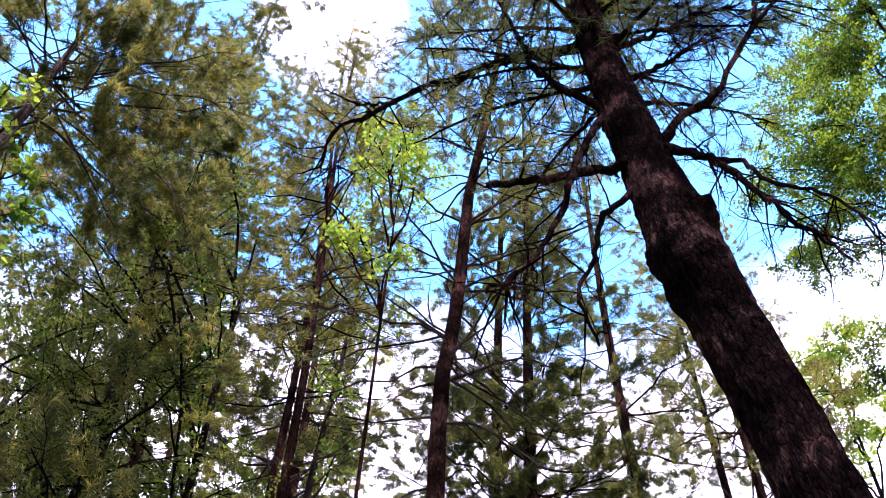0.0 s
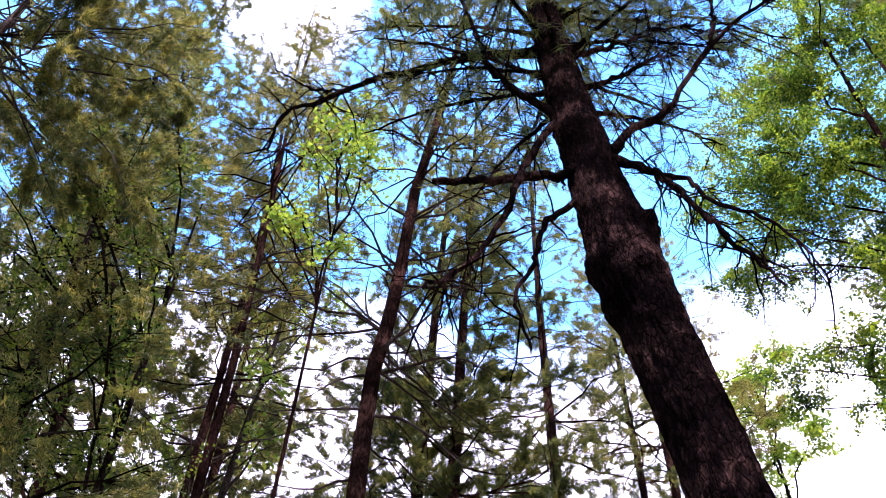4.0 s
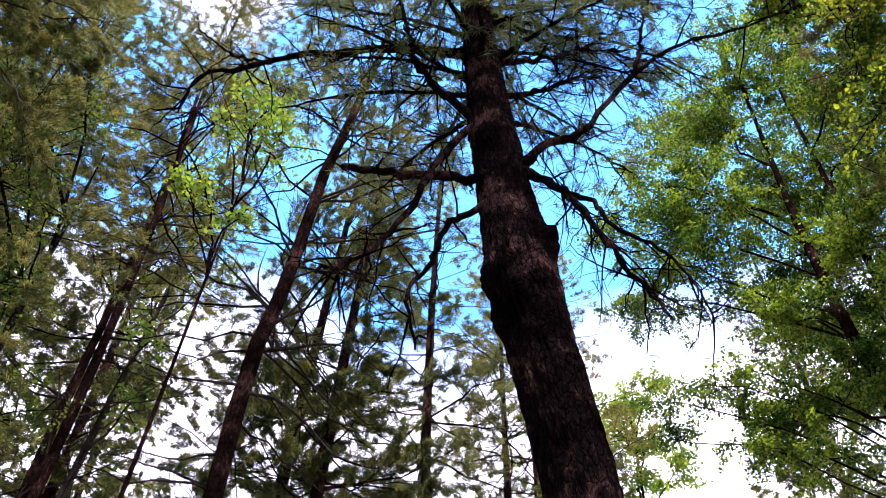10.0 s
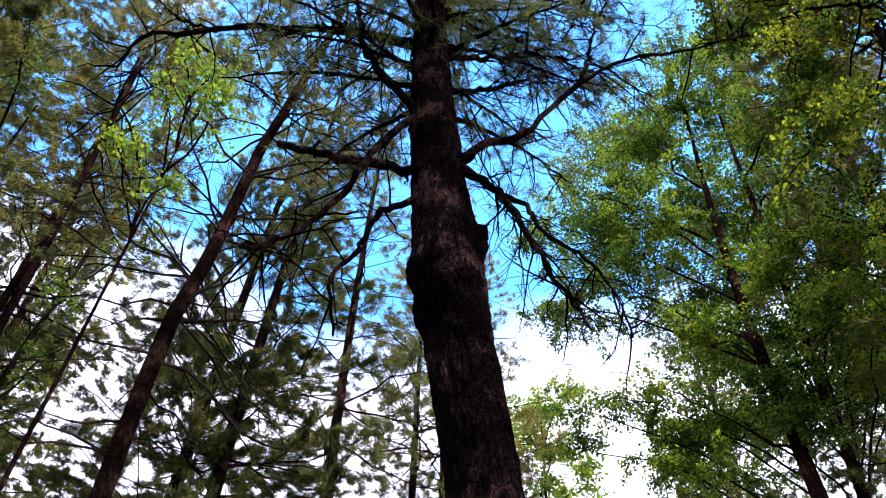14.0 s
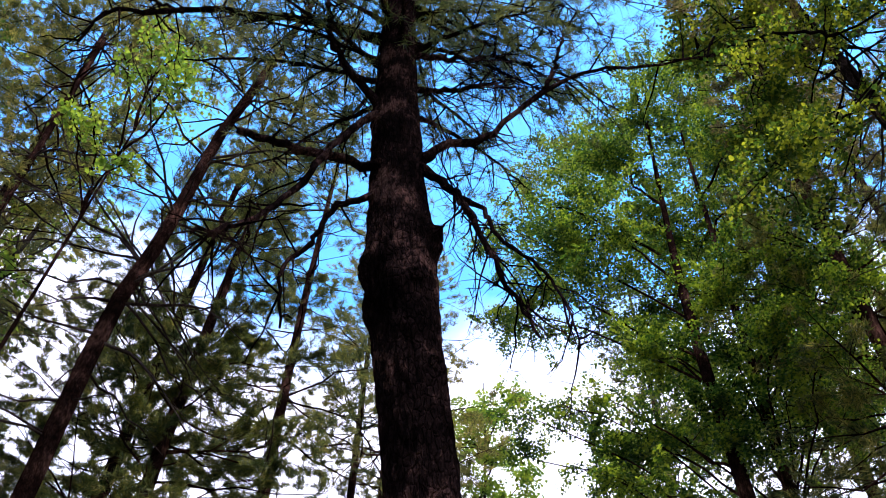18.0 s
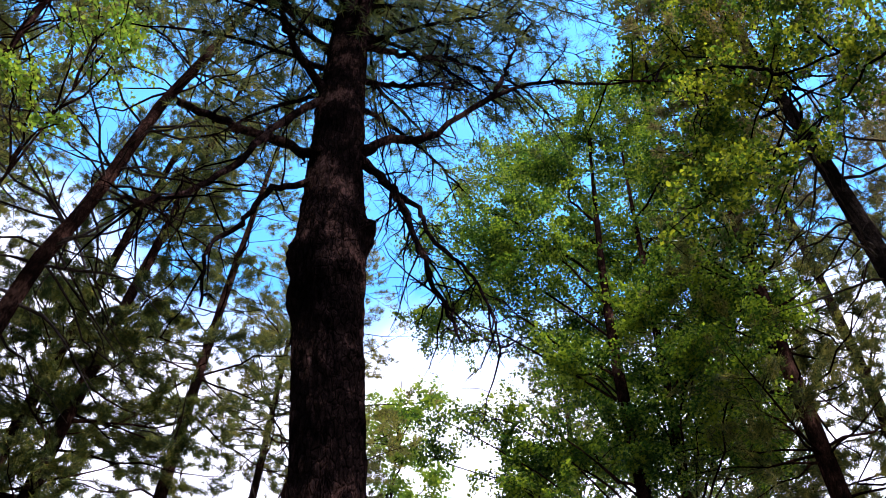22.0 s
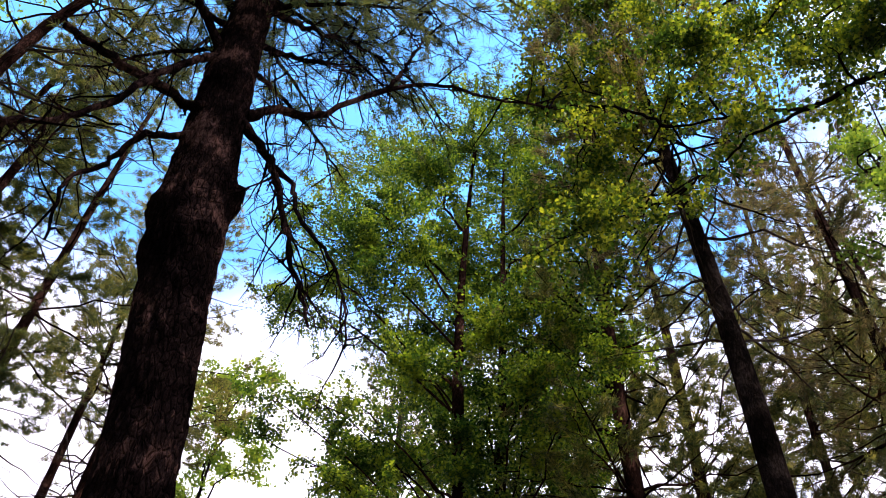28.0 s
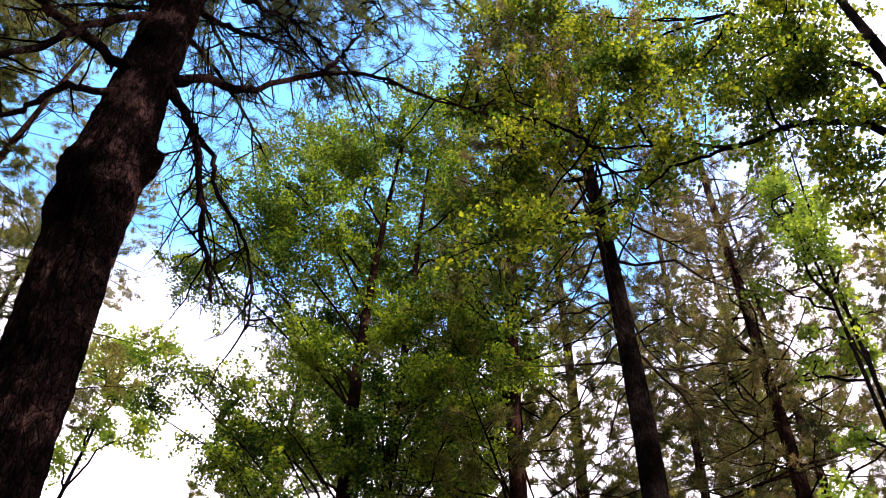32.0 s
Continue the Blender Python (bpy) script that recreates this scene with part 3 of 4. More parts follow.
# crooked low limb
great_limb([(-0.36, 4.0, 8.3), (-0.64, 3.88, 7.85), (-0.75, 3.82, 7.3), (-0.86, 3.74, 6.88), (-0.78, 3.7, 6.3)], 0.028, 0.008, 10, 0)
great_limb([(-0.45, 4.0, 9.6), (-0.78, 3.85, 10.05), (-0.98, 3.74, 10.5), (-1.06, 3.65, 11.1), (-1.2, 3.6, 12.0)], 0.04, 0.012, 34, 0)
# elbowed limb with its rising fork
great_limb([(-0.12, 4.08, 8.95), (0.08, 4.15, 9.35), (0.4, 4.2, 9.6), (0.54, 4.25, 9.95), (0.98, 4.26, 10.75), (1.42, 4.2, 11.1), (1.8, 4.14, 11.08), (2.35, 3.98, 11.05)], 0.04, 0.01, 34, 0)
great_limb([(0.95, 4.26, 10.72), (1.06, 4.25, 11.2), (1.15, 4.23, 11.75), (1.36, 4.17, 12.5)], 0.022, 0.008, 20, 0)
# drooping limb with its fork
great_limb([(-0.12, 4.02, 8.72), (0.1, 3.95, 8.35), (0.25, 3.9, 7.95), (0.37, 3.85, 7.4), (0.51, 3.79, 6.88), (0.64, 3.73, 6.4)], 0.036, 0.008, 44, 0, down=0.9)
great_limb([(0.2, 3.93, 8.15), (0.35, 3.91, 8.0), (0.44, 3.84, 7.56), (0.67, 3.75, 7.14), (0.78, 3.66, 6.67), (0.83, 3.59, 6.15)], 0.02, 0.005, 18, 0)
great_limb([(-0.25, 4.09, 10.9), (0.12, 4.19, 11.12), (0.55, 4.25, 11.35), (0.9, 4.3, 11.3)], 0.032, 0.008, 38, 0)
great_limb([(-0.25, 4.09, 10.2), (0.1, 4.19, 10.42), (0.42, 4.27, 10.8), (0.6, 4.3, 10.8)], 0.028, 0.008, 34, 0)
# whorls of thin limbs with needle sprays, higher up
for k in range(72):
    z0 = 9.9 + 0.14 * k + rng.uniform(-0.1, 0.1)
    a = rng.uniform(0, 2 * np.pi)
    root = np.array([np.interp(z0, Z, gline[:, 0]), 4.07, z0])
    ln = (1.6 if z0 < 12 else 2.3 if z0 < 15.5 else 2.3 * (21.5 - z0) / 6.0) * rng.uniform(0.6, 1.15)
    o = np.array([math.cos(a), math.sin(a), 0])
    great_limb([root + o * 0.1, root + o * ln * 0.4 + np.array([0, 0, 0.1 * ln]), root + o * ln * 0.75 + np.array([0, 0, 0.08 * ln]), root + o * ln], 0.024, 0.006, 22, 4 if z0 > 10.6 else 2, "thin limb with side twigs", 12, 0.5, 0.55)

# long thin limbs that reach out towards the broad-leaved trees
for points in [
    [(-0.49, 4.07, 13.00), (0.36, 4.22, 13.43), (1.21, 4.37, 13.35)],
    [(-0.48, 4.07, 12.66), (0.62, 4.24, 13.08), (1.73, 4.41, 13.01)],
    [(-0.50, 4.07, 13.15), (0.87, 4.18, 13.57), (2.24, 4.28, 13.50)],
    [(-0.46, 4.07, 12.27), (0.77, 4.29, 12.70), (1.99, 4.52, 12.62)],
    [(-0.48, 4.07, 12.75), (1.06, 4.19, 13.18), (2.61, 4.31, 13.10)],
    [(-0.54, 4.07, 13.95), (0.48, 4.23, 14.37), (1.50, 4.39, 14.30)],
    [(-0.53, 4.07, 13.73), (0.94, 4.13, 14.16), (2.40, 4.20, 14.08)],
    [(-0.46, 4.07, 12.21), (0.36, 4.28, 12.63), (1.17, 4.48, 12.56)],
]:
    great_limb(points, 0.018, 0.004, 26, 3, "thin limb with side twigs")

# ---------------------------------------------------------------- pines around
pine("slender pine with a reddish trunk and long bare limbs", (-3.4, 6.7), [(-3.1, 6.82, 8.1), (-3.1, 6.83, 9.5), (-3.06, 6.84, 10.7), (-2.99, 6.87, 11.15), (-2.91, 6.9, 12.6), (-2.86, 6.93, 14.4), (-2.68, 7.0, 16.4)], 28, 0.115, 8.5, 14.5, 2.5, 0.48, 1.2, old=0.65, per=4.2, arms=[
    (0.02, (-3.13, 6.79, 10.47), (-3.36, 6.51, 10.14), (-3.54, 6.25, 9.63)),
    (0.02, (-3.12, 6.79, 9.92), (-3.44, 6.47, 9.67), (-3.80, 6.10, 9.36)),
    (0.02, (-3.10, 6.80, 11.19), (-3.18, 6.70, 11.30), (-3.23, 6.60, 11.67), (-3.18, 6.55, 12.10)),
    (0.02, (-2.98, 6.86, 12.54), (-3.17, 6.63, 12.65), (-3.59, 6.26, 12.83), (-4.06, 5.81, 13.03)),
    (0.02, (-2.93, 6.80, 9.83), (-2.50, 6.76, 9.36), (-2.02, 6.71, 8.64)),
    (0.02, (-2.92, 6.81, 10.46), (-2.26, 6.84, 10.52), (-1.73, 6.79, 9.93))])
pine("straight thin pine with sparse dark needles", (-1.95, 10.8), (-1.95, 10.8, 16), 24, 0.13, 9.5, 12.6, 1.8, 0.5, 1.5, old=0.08, per=3.8)
pine("half-bare pine with curved dead twigs", (-1.2, 12.95), (-1.0, 12.95, 16), 21, 0.13, 10, 14.0, 1.9, 0.5, 1.3, old=0.08, per=3.6)
pine("pine with a dense dark crown", (-4.5, 11.0), (-4.05, 11.2, 16), 26, 0.15, 9, 10.5, 2.4, 0.48, 3.0, old=0.12)
pine("pine with a dense dark crown", (-3.6, 10.4), (-3.25, 10.5, 15), 25, 0.15, 8.5, 9.5, 2.3, 0.48, 3.0, old=0.12)
pine("tall pine with brownish dying twigs", (-6.25, 9.0), (-6.5, 8.82, 15), 29, 0.09, 8, 13.5, 2.4, 0.5, 1.5, old=0.6)
pine("tall pine with dark trunk", (-6.5, 6.2), (-6.82, 5.85, 11.5), 22, 0.13, 7, 8.5, 2.4, 0.45, 1.5, old=0.4, wood=BARK_SHADED)
pine("shaded forest pine in the thicket", (-7.8, 9.1), (-8.65, 8.28, 14), 24, 0.15, 8, 9.5, 2.4, 0.42, 2.3)
pine("forest pine standing far back", (-10.5, 9.0), (-10.6, 9.0, 16), 25, 0.16, 9, 9.5, 2.4, 0.46, 1.15, width=0.018, needle=0.13)
pine("forest pine standing far back", (-8.6, 12.2), (-8.5, 12.2, 16), 27, 0.16, 9, 11, 2.5, 0.46, 1.15, width=0.018, needle=0.13)
pine("forest pine standing far back", (-11.4, 5.6), (-11.4, 5.6, 16), 25, 0.16, 9, 9.5, 2.5, 0.46, 1.15, old=0.4, width=0.018, needle=0.13)
# its sunlit limbs get their paleness from the dead-wood colour
pine("pine with long radiating limbs overhead", (-6.3, 3.1), (-6.42, 2.95, 12.9), 16, 0.15, 11.5, 12.0, 2.8, 0.42, 2.3, old=0.5, droop=0.25, wood=DEAD_AND_LIT_WOOD, leafy_arms=True, arms=[
    (0.012, (-6.5, 3.0, 13.6), (-5.68, 2.95, 13.30), (-4.98, 3.15, 13.97)),
    (0.012, (-6.5, 3.0, 13.3), (-5.61, 3.27, 13.44), (-4.56, 3.87, 13.78)),
    (0.012, (-6.5, 3.0, 14.2), (-5.62, 2.62, 13.33), (-5.11, 2.52, 13.85)),
    (0.012, (-6.5, 3.0, 12.8), (-5.85, 3.26, 12.53), (-4.90, 3.77, 12.19)),
    (0.012, (-6.5, 3.0, 13.9), (-5.57, 3.14, 14.15), (-4.39, 3.91, 14.98)),
    (0.012, (-6.5, 3.0, 12.7), (-5.82, 3.31, 11.91), (-5.03, 3.60, 10.76)),
    (0.012, (-6.5, 3.0, 14.6), (-5.37, 3.28, 15.26), (-4.03, 4.13, 16.43)),
    (0.012, (-6.5, 3.0, 12.6), (-6.23, 2.98, 11.88), (-5.57, 3.15, 10.39)),
    (0.012, (-6.5, 3.0, 13.4), (-6.71, 2.35, 13.42), (-6.39, 1.73, 12.31)),
    (0.012, (-6.5, 3.0, 14.0), (-6.35, 2.71, 13.91), (-5.97, 2.32, 14.48)),
    (0.012, (-6.5, 3.0, 13.6), (-6.65, 2.52, 13.75), (-6.28, 2.08, 13.77)),
    (0.016, (-6.54, 3.02, 13.00), (-5.98, 3.62, 12.95), (-5.43, 4.07, 12.71), (-4.78, 4.51, 12.73)),
    (0.016, (-6.58, 2.93, 13.91), (-6.00, 3.71, 14.44), (-5.46, 4.24, 14.80), (-4.81, 4.77, 15.32)),
    (0.016, (-6.54, 3.02, 13.00), (-5.85, 3.54, 11.58), (-5.28, 3.76, 10.42)),
    (0.016, (-6.55, 2.99, 12.88), (-6.58, 2.42, 13.45), (-6.50, 2.06, 13.57)),
    (0.016, (-6.52, 3.06, 12.98), (-5.91, 3.60, 12.52), (-5.21, 4.13, 11.74), (-4.77, 4.23, 10.59)),
    (0.016, (-6.54, 3.03, 13.40), (-6.40, 3.08, 14.80), (-6.21, 3.23, 16.22))])
pine("tall pine with a high feathery crown", (-5.3, 7.5), (-5.4, 7.4, 14), 24, 0.085, 13, 14.5, 2.2, 0.45, 1.6, old=0.6)
pine("tall pine with a high dusky crown", (-8.8, 7.9), (-8.9, 7.9, 20), 31, 0.13, 15, 16.5, 2.7, 0.42, 1.6, old=0.2, width=0.013)
pine("dark pine trunk with many level dead limbs", (4.68, 4.62), [(4.59, 4.71, 8), (4.58, 4.72, 9.3), (4.55, 4.76, 11.1), (4.48, 4.82, 13)], 21, 0.15, 9.5, 12.0, 2.0, 0.42, 1.4, old=0.85, wood=BARK_SHADED, lit_mat=NEEDLE_BROWN)
pine("pine behind the broad-leaved tree", (5.2, 7.4), (5.2, 7.42, 14), 28, 0.14, 8, 9.5, 1.8, 0.5, 1.4, old=0.4)
pine("tall pine with warm brown foliage", (8.14, 5.93), (8.14, 5.94, 16), 25, 0.13, 8.5, 10.5, 2.4, 0.48, 1.3, old=0.7, lit_mat=NEEDLE_BROWN)
pine("thin pine among taller ones", (8.7, 8.4), (8.97, 8.09, 15.3), 24, 0.12, 9, 10.5, 2.2, 0.52, 1.7, old=0.45)
pine("forest pine with fine olive needles", (7.0, 8.6), (7.0, 8.6, 15), 25, 0.14, 9, 10.5, 2.4, 0.55, 1.6, old=0.45, width=0.013, needle=0.13)
pine("pale pine hidden behind the great trunk", (-0.5, 12.8), (-0.55, 12.8, 15), 25, 0.12, 11, 14.0, 2.2, 0.5, 1.4, old=0.9)
pine("forest pine with fine olive needles", (10.6, 7.4), (10.6, 7.4, 15), 23, 0.14, 9, 10.5, 2.3, 0.55, 0.95, old=0.45, width=0.014, needle=0.13)

# ---------------------------------------------------------------- broad-leaved trees
broadleaf("large green broad-leaved tree with a layered crown", [((3.37, 8.08), (3.38, 8.1, 13), 18.5)], [
    (3.4, 8.1, 18.2, 0.96), (2.7, 9.2, 18.7, 0.88), (1.8, 8.5, 15.8, 0.75), (2.9, 8.1, 16.4, 0.87), (1.3, 8.8, 15.0, 0.54), (1.8, 8.5, 13.7, 0.59), (1.3, 9.1, 13.8, 0.52),
    (2.4, 8.2, 14.5, 0.78), (3.6, 8.8, 16.0, 0.88), (3.3, 8.9, 14.1, 0.80), (2.85, 8.2, 12.2, 0.36), (3.0, 8.6, 12.3, 0.55), (1.75, 8.4, 11.15, 0.34), (1.3, 8.6, 11.1, 0.30),
    (2.6, 8.6, 10.8, 0.53), (1.4, 8.8, 10.7, 0.31), (3.0, 8.5, 10.9, 0.66), (3.6, 8.8, 12.9, 0.67), (2.5, 8.4, 10.0, 0.48), (2.15, 8.4, 11.35, 0.28)], 0.14, leaf=0.041, density=5.0, wood=BARK_PINE, limb_r=0.019)
broadleaf("broad-leaved tree with a slanting stem, bright top leaves", [((3.73, 8.42), (4.06, 8.22, 16), 19)], [
    (4.3, 8.3, 19.4, 0.91), (4.5, 9.1, 18.7, 1.01), (4.4, 8.2, 15.5, 0.85), (3.8, 8.4, 13.7, 0.77), (4.8, 8.2, 14.0, 0.79), (5.1, 7.8, 13.3, 0.59), (4.6, 8.7, 13.1, 0.77),
    (3.7, 8.4, 11.0, 0.67), (4.8, 8.9, 11.9, 0.74), (5.2, 8.6, 12.8, 0.59), (4.7, 7.7, 17.0, 0.80), (4.0, 8.8, 15.5, 0.67), (4.7, 7.9, 10.8, 0.36), (4.8, 8.0, 20.6, 0.72),
    (3.7, 7.7, 12.7, 0.50), (4.2, 7.2, 12.4, 0.50), (4.5, 6.9, 11.5, 0.45), (3.9, 7.3, 11.5, 0.50), (3.6, 7.9, 11.5, 0.45), (4.2, 7.2, 10.8, 0.45), (3.3, 8.1, 10.9, 0.45), (3.9, 7.7, 10.4, 0.40), (3.5, 8.0, 10.2, 0.40)], 0.11, leaf=0.041, density=4.4, wood=BARK_PINE, limb_r=0.019)
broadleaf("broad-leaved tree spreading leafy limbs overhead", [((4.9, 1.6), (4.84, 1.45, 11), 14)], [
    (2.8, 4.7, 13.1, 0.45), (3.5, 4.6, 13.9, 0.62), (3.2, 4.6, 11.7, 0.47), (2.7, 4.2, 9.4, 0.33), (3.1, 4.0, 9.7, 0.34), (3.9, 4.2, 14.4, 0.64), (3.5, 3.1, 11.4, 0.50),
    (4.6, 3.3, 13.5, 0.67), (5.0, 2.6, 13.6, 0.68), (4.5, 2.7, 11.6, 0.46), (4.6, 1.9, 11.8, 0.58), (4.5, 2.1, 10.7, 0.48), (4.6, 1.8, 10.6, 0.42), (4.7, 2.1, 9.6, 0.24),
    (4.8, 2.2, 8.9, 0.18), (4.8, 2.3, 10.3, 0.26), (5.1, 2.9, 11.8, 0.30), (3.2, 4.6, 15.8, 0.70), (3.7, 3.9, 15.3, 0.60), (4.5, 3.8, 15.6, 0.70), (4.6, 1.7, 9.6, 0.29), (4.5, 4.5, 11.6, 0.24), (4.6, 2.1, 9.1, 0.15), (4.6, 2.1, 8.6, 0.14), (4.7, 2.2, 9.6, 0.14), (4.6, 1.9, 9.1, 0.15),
    (3.4, 4.6, 13.6, 0.34), (3.4, 4.6, 12.1, 0.30), (3.4, 4.6, 11.1, 0.30), (3.3, 4.7, 10.2, 0.26), (3.4, 4.7, 9.7, 0.20), (3.2, 4.9, 11.6, 0.24), (3.7, 4.3, 12.3, 0.36), (3.9, 3.7, 11.9, 0.34), (4.0, 3.3, 10.7, 0.32)], 0.13, leaf=0.04, plain=False, mat=LEAF_WARM, wood=BARK_SHADED, fall=0.3, density=3.0, limb_r=0.016, arms=[
    (0.04, (4.86, 1.5, 8.5), (4.66, 1.7, 9.36), (4.62, 1.98, 9.92), (4.53, 2.31, 10.3), (4.34, 2.77, 10.49), (4.06, 3.27, 11.0), (3.69, 3.78, 11.37)),
    (0.022, (4.36, 2.7, 10.45), (4.33, 2.75, 10.4), (4.07, 3.15, 10.46), (3.84, 3.53, 10.29), (3.72, 3.75, 10.24)),
    (0.035, (4.83, 1.5, 9.4), (4.71, 1.57, 10.23), (4.71, 2.0, 11.83), (4.67, 2.44, 13.41)),
    (0.02, (3.69, 3.78, 11.37), (3.23, 4.05, 11.91), (2.75, 4.63, 12.55)),
    ])


def single_leaf(seed):
    """One broad leaf with a stalk, shallow lobes and a fold along the midrib."""
    r = np.random.default_rng(seed)
    rim = [(0.0, 0.0), (0.12, 0.3), (0.3, 0.46), (0.42, 0.33), (0.62, 0.4), (0.78, 0.2), (1.0, 0.0)]
    mid = [(x, 0.0, -0.05 * math.sin(x * 3)) for x, _ in rim]
    left = [(x + r.normal(0, 0.015), y * r.uniform(0.9, 1.1), 0.16 * y - 0.05 * x * x) for x, y in rim[1:-1]]
    right = [(x, -y, z) for x, y, z in left]
    v = np.array(mid + left + right + [(-0.35, 0.012, 0.03), (-0.35, -0.012, 0.03), (0.0, 0.02, 0.0), (0.0, -0.02, 0.0)])
    n = len(mid)
    quads = [(i, i + 1, n + i, n + i - 1) for i in range(1, n - 2)] + [(i, n + 5 + i - 1, n + 5 + i, i + 1) for i in range(1, n - 2)]
    tris = [(0, 1, n), (n - 2, n - 1, n + 4), (0, n + 5, 1), (n - 2, n + 9, n - 1)]
    e = len(v) - 4
    me = to_mesh("leaf", v, [np.array(quads), np.array(tris), np.array([(e, e + 1, e + 3, e + 2)])], False)
    me.materials.append(LEAF)
    return me


spread = [o for o in scene.objects if o.parent is None and o.get("label", "").startswith("broad-leaved tree spreading")][0]
arms_of = [o for o in spread.children if o.name.startswith("limb")][:4]
kinds = [single_leaf(k) for k in range(5)]
for k in range(260):
    holder = arms_of[k % 4]
    co = holder.data.vertices[int(rng.integers(len(holder.data.vertices) // 4, len(holder.data.vertices)))].co
    leaf_ob = new("leaf", kinds[k % 5])
    leaf_ob.parent = holder
    size = float(rng.uniform(0.045, 0.065))
    spin = Euler((float(rng.normal(0, 0.5)), float(rng.normal(0.5, 0.35)), float(rng.uniform(0, 6.28))))
    leaf_ob.matrix_basis = Matrix.LocRotScale(Vector(co) + Vector(rng.normal(0, 0.1, 3).tolist()) - Vector((0, 0, 0.05)), spin, (size, size, size))

broadleaf("thin forked young tree with yellow-green leaves", [((7.05, 3.9), (6.95, 4.1, 13), 16), ((6.8, 4.4), (7.14, 3.75, 13.9), 16)], [
    (7.4, 4.2, 14.4, 0.47), (6.8, 3.9, 12.4, 0.41), (6.8, 4.5, 12.4, 0.28), (7.3, 4.1, 10.9, 0.29), (7.3, 4.0, 11.5, 0.20), (7.2, 4.6, 11.3, 0.26), (7.2, 4.5, 10.0, 0.27), (7.5, 4.2, 15.3, 0.33), (6.3, 4.1, 8.5, 0.21),
    (7.0, 4.0, 14.0, 0.30), (7.1, 3.9, 13.1, 0.28), (7.1, 3.9, 12.4, 0.24), (7.0, 4.2, 13.6, 0.24), (7.0, 4.3, 14.5, 0.24), (7.1, 3.7, 13.2, 0.24), (7.1, 4.0, 11.7, 0.20), (7.0, 4.2, 12.4, 0.20), (7.2, 4.1, 11.1, 0.20), (7.1, 4.4, 11.6, 0.18)], 0.046, mat=LEAF_YOUNG, wood=BARK_SHADED, leaf=0.05, density=2.5)
broadleaf("small slim tree with light green leaves", [((1.0, 14.0), (1.15, 13.95, 16), 18)], [
    (1.1, 14.1, 17.4, 0.5), (0.9, 13.9, 16.5, 0.5), (1.6, 13.4, 16.7, 0.42), (1.4, 13.8, 15.8, 0.5), (1.2, 14.1, 15.2, 0.45), (1.7, 13.4, 14.7, 0.42), (1.0, 14.0, 14.3, 0.4)], 0.08, mat=LEAF_YOUNG, wood=BARK_SHADED, leaf=0.06, density=4.4)
broadleaf("sapling branch with bright green leaves", [((-5.9, 2.5), (-5.7, 2.6, 11), 11.5)], [
    (-5.4, 2.2, 10.4, 0.25), (-5.9, 2.8, 11.0, 0.24), (-5.1, 2.7, 8.9, 0.24), (-5.7, 2.9, 10.3, 0.17)], 0.06, leaf=0.09, density=0.9)
broadleaf("tall thin tree with a yellow-green top", [((-7.0, 9.75), (-6.4, 10.1, 19), 22)], [
    (-5.7, 9.8, 22.6, 0.87), (-5.3, 10.0, 21.2, 0.70), (-6.2, 9.5, 22.0, 0.61), (-4.9, 9.4, 22.3, 0.48), (-5.6, 8.8, 16.7, 0.33), (-5.6, 10.0, 18.6, 0.32), (-5.4, 9.7, 16.4, 0.34),
    (-5.6, 8.7, 13.5, 0.41), (-6.1, 9.7, 13.5, 0.43), (-6.1, 9.8, 19.9, 0.56), (-5.9, 8.9, 15.1, 0.36), (-7.0, 8.9, 20.7, 0.58)], 0.1, mat=LEAF_YOUNG)
broadleaf("slim tree with a bright yellow-green top among the pines", [((-3.9, 6.1), (-3.6, 6.2, 12), 15.5)], [
    (-3.3, 5.7, 13.9, 0.30), (-3.6, 5.5, 14.1, 0.26), (-3.2, 5.8, 14.6, 0.24), (-3.1, 5.8, 13.4, 0.26), (-3.6, 5.5, 13.2, 0.20), (-3.6, 5.7, 11.8, 0.22), (-3.3, 5.9, 11.7, 0.20), (-3.9, 5.6, 12.1, 0.20)], 0.035, leaf=0.06, density=2.0, mat=LEAF_YOUNG, wood=BARK_PINE)
broadleaf("shaded broad-leaved tree in the thicket", [((-5.8, 6.85), (-6.0, 6.65, 12), 15)], [
    (-6.5, 5.5, 14.7, 0.73), (-6.0, 4.7, 12.3, 0.55), (-6.8, 4.9, 12.6, 0.50), (-5.5, 5.2, 14.1, 0.53), (-5.9, 5.4, 12.8, 0.43), (-5.4, 5.2, 10.5, 0.42), (-5.6, 6.0, 10.5, 0.44),
    (-6.9, 4.8, 13.9, 0.54), (-5.4, 5.7, 11.5, 0.39), (-6.1, 5.9, 10.7, 0.32), (-5.7, 6.2, 9.9, 0.31)], 0.1, leaf=0.045, wood=BARK_SHADED, mat=LEAF_SHADED)
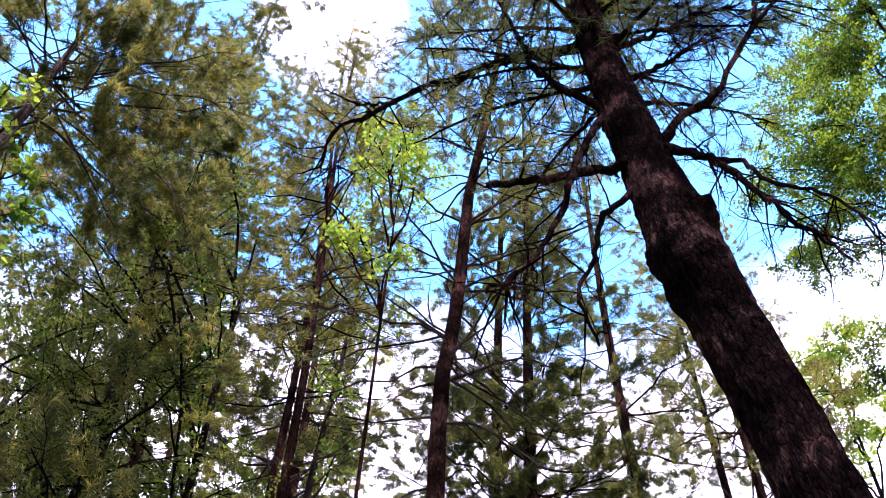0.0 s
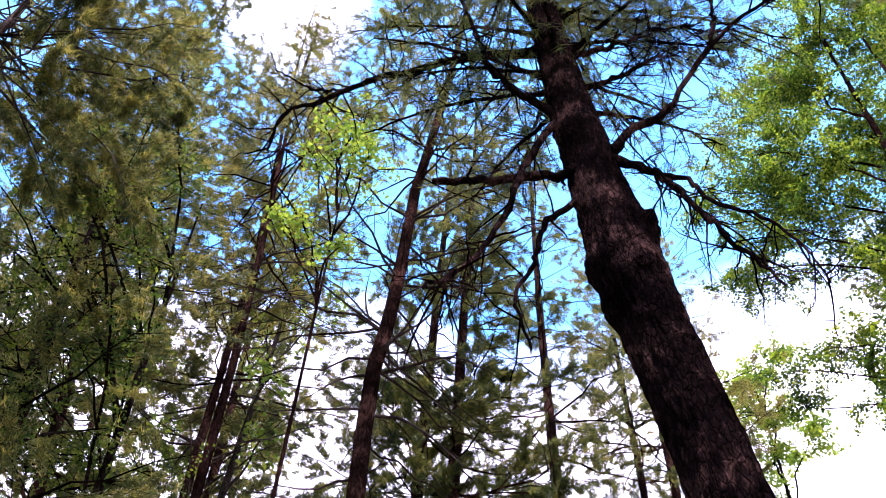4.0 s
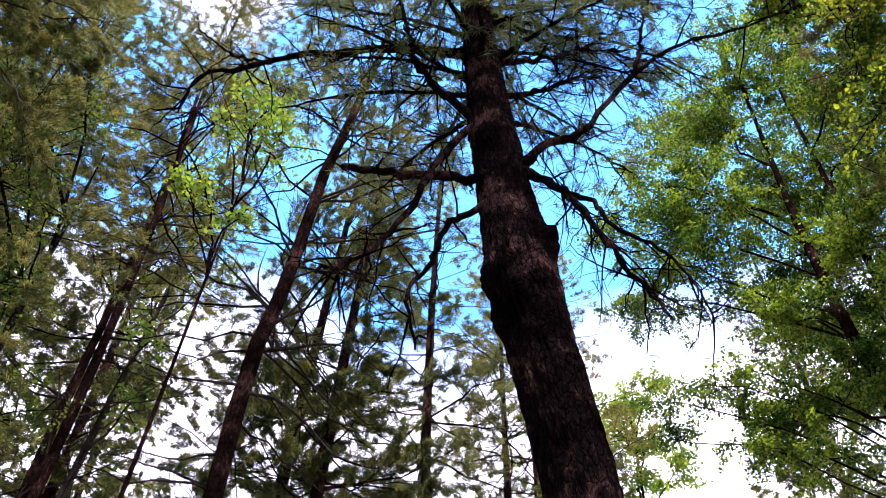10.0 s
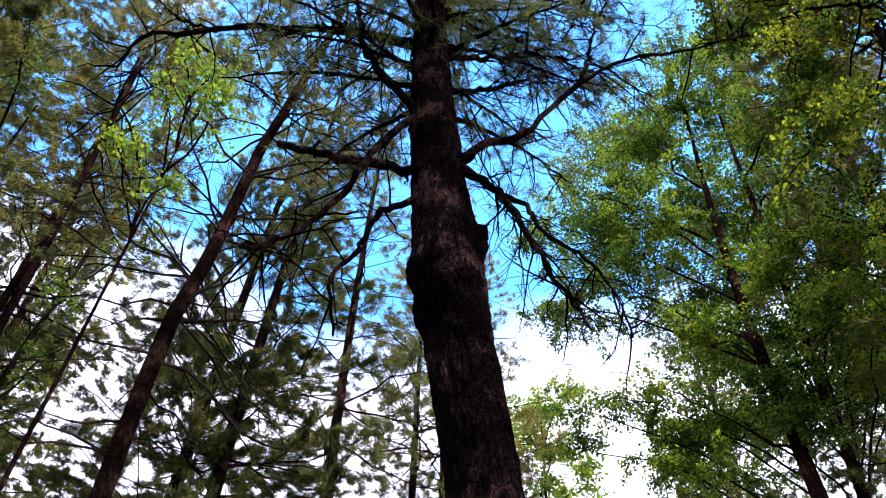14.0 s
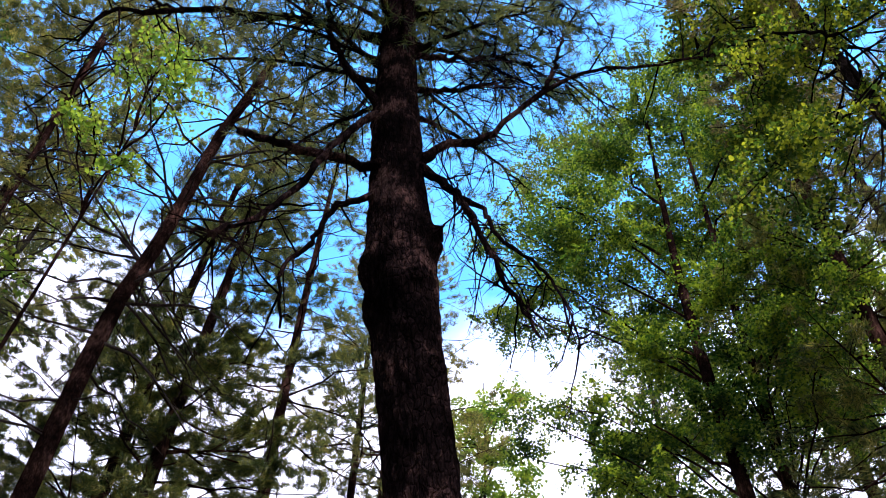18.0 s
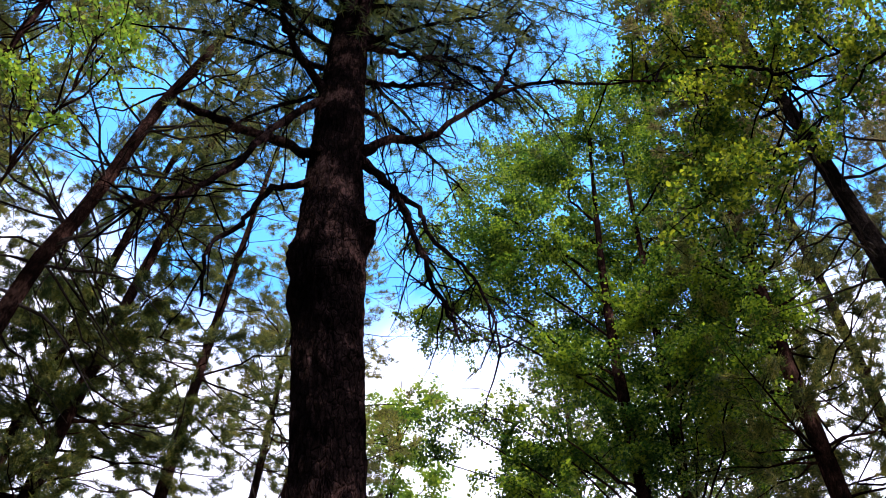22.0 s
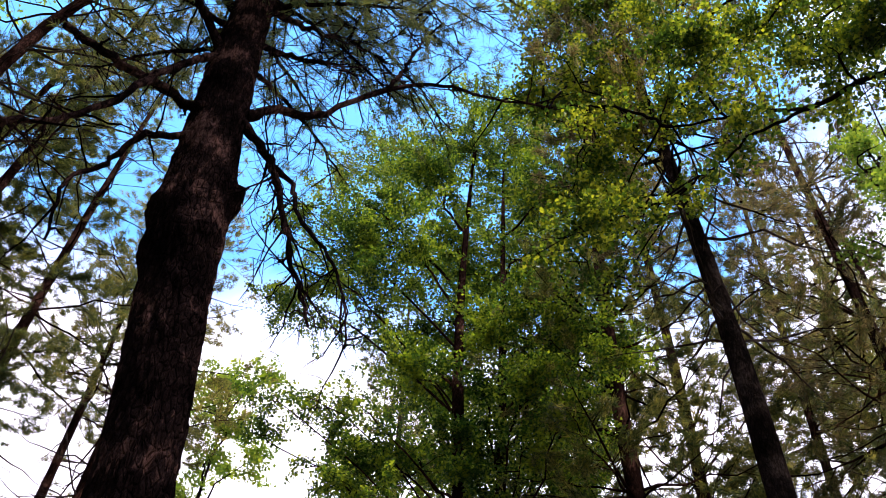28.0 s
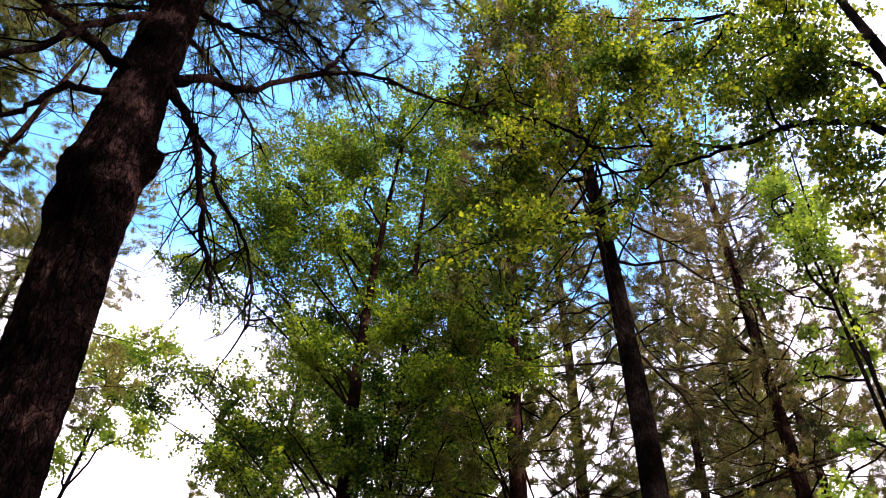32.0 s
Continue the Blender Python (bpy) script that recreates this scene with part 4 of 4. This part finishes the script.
broadleaf("shaded broad-leaved tree in the thicket", [((-7.6, 7.6), (-8.6, 6.8, 12), 15)], [
    (-7.4, 5.2, 11.9, 0.57), (-7.8, 5.5, 11.5, 0.57), (-7.5, 6.0, 11.6, 0.43), (-7.1, 5.4, 10.1, 0.38), (-7.2, 5.5, 9.6, 0.38), (-8.5, 5.2, 13.4, 0.48), (-6.9, 5.8, 9.7, 0.31),
    (-6.7, 6.0, 10.4, 0.33), (-8.5, 5.4, 12.6, 0.46), (-7.9, 5.6, 13.6, 0.48)], 0.09, leaf=0.045, mat=LEAF_SHADED)

broadleaf("shaded broad-leaved tree low in the thicket", [((-7.6, 5.1), (-7.8, 4.9, 9), 11)], [
    (-6.9, 5.1, 10.4, 0.55), (-6.6, 5.7, 9.9, 0.55), (-6.3, 6.3, 9.7, 0.55), (-6.6, 5.6, 9.1, 0.55), (-6.5, 5.9, 11.0, 0.45), (-6.2, 6.8, 10.6, 0.50), (-5.9, 7.2, 10.2, 0.45), (-6.9, 5.2, 11.4, 0.40)], 0.09, leaf=0.045, density=1.2, wood=BARK_SHADED, mat=LEAF_SHADED)

# ---------------------------------------------------------------- more of the same wood further back, and unseen trees added behind the camera
row = [o for o in scene.objects if o.name.startswith("pine_tree") and o.parent is None and o["label"] == "forest pine standing far back"]
for k, (x, y, turn, up) in enumerate([(-13.5, 9.5, 40, 0), (-12.0, 12.5, 130, -1), (-9.8, 15.0, 200, 0), (-14.5, 5.5, 80, -1), (12.6, 9.8, 20, 0), (13.5, 6.0, 110, -1), (6.6, 11.2, 330, -1), (4.4, 13.5, 100, -5)]):
    tagged(copy_thing(row[k % len(row)], pose(x, y, up, 0, 0, turn)), "forest pine in the far row of the wood")

rng = np.random.default_rng(5)
# out of view: these trees only keep skylight off the camera side of the trunks
back = broadleaf("unseen leafy tree added to block skylight", [((0.0, -7.0), (0.2, -7.1, 10), 15)], [(2.4 * math.sin(k * 2.4) * (0.5 + 0.5 * math.sin(k * 0.3) ** 2), -7.0 + 2.3 * math.cos(k * 2.4), 3.0 + 0.52 * k, 1.25) for k in range(24)], 0.16, leaf=0.27, density=1.9, twiggy=9)
for k, (x, y, turn) in enumerate([(-4.4, -5.4, 60), (4.4, -5.6, 130), (-7.6, -2.0, 200), (8.4, -2.2, 260), (-3.0, -11.0, 20), (3.0, -11.5, 310), (-9.5, -8.0, 90), (9.5, -8.5, 170), (-13.5, -0.5, 240), (13.5, -0.5, 330), (-6.5, -11.5, 140), (6.8, -12.0, 40), (-13.0, -3.5, 280), (13.2, -3.8, 100)]):
    copy_thing(back, pose(x, y, 0, 0, 0, turn))
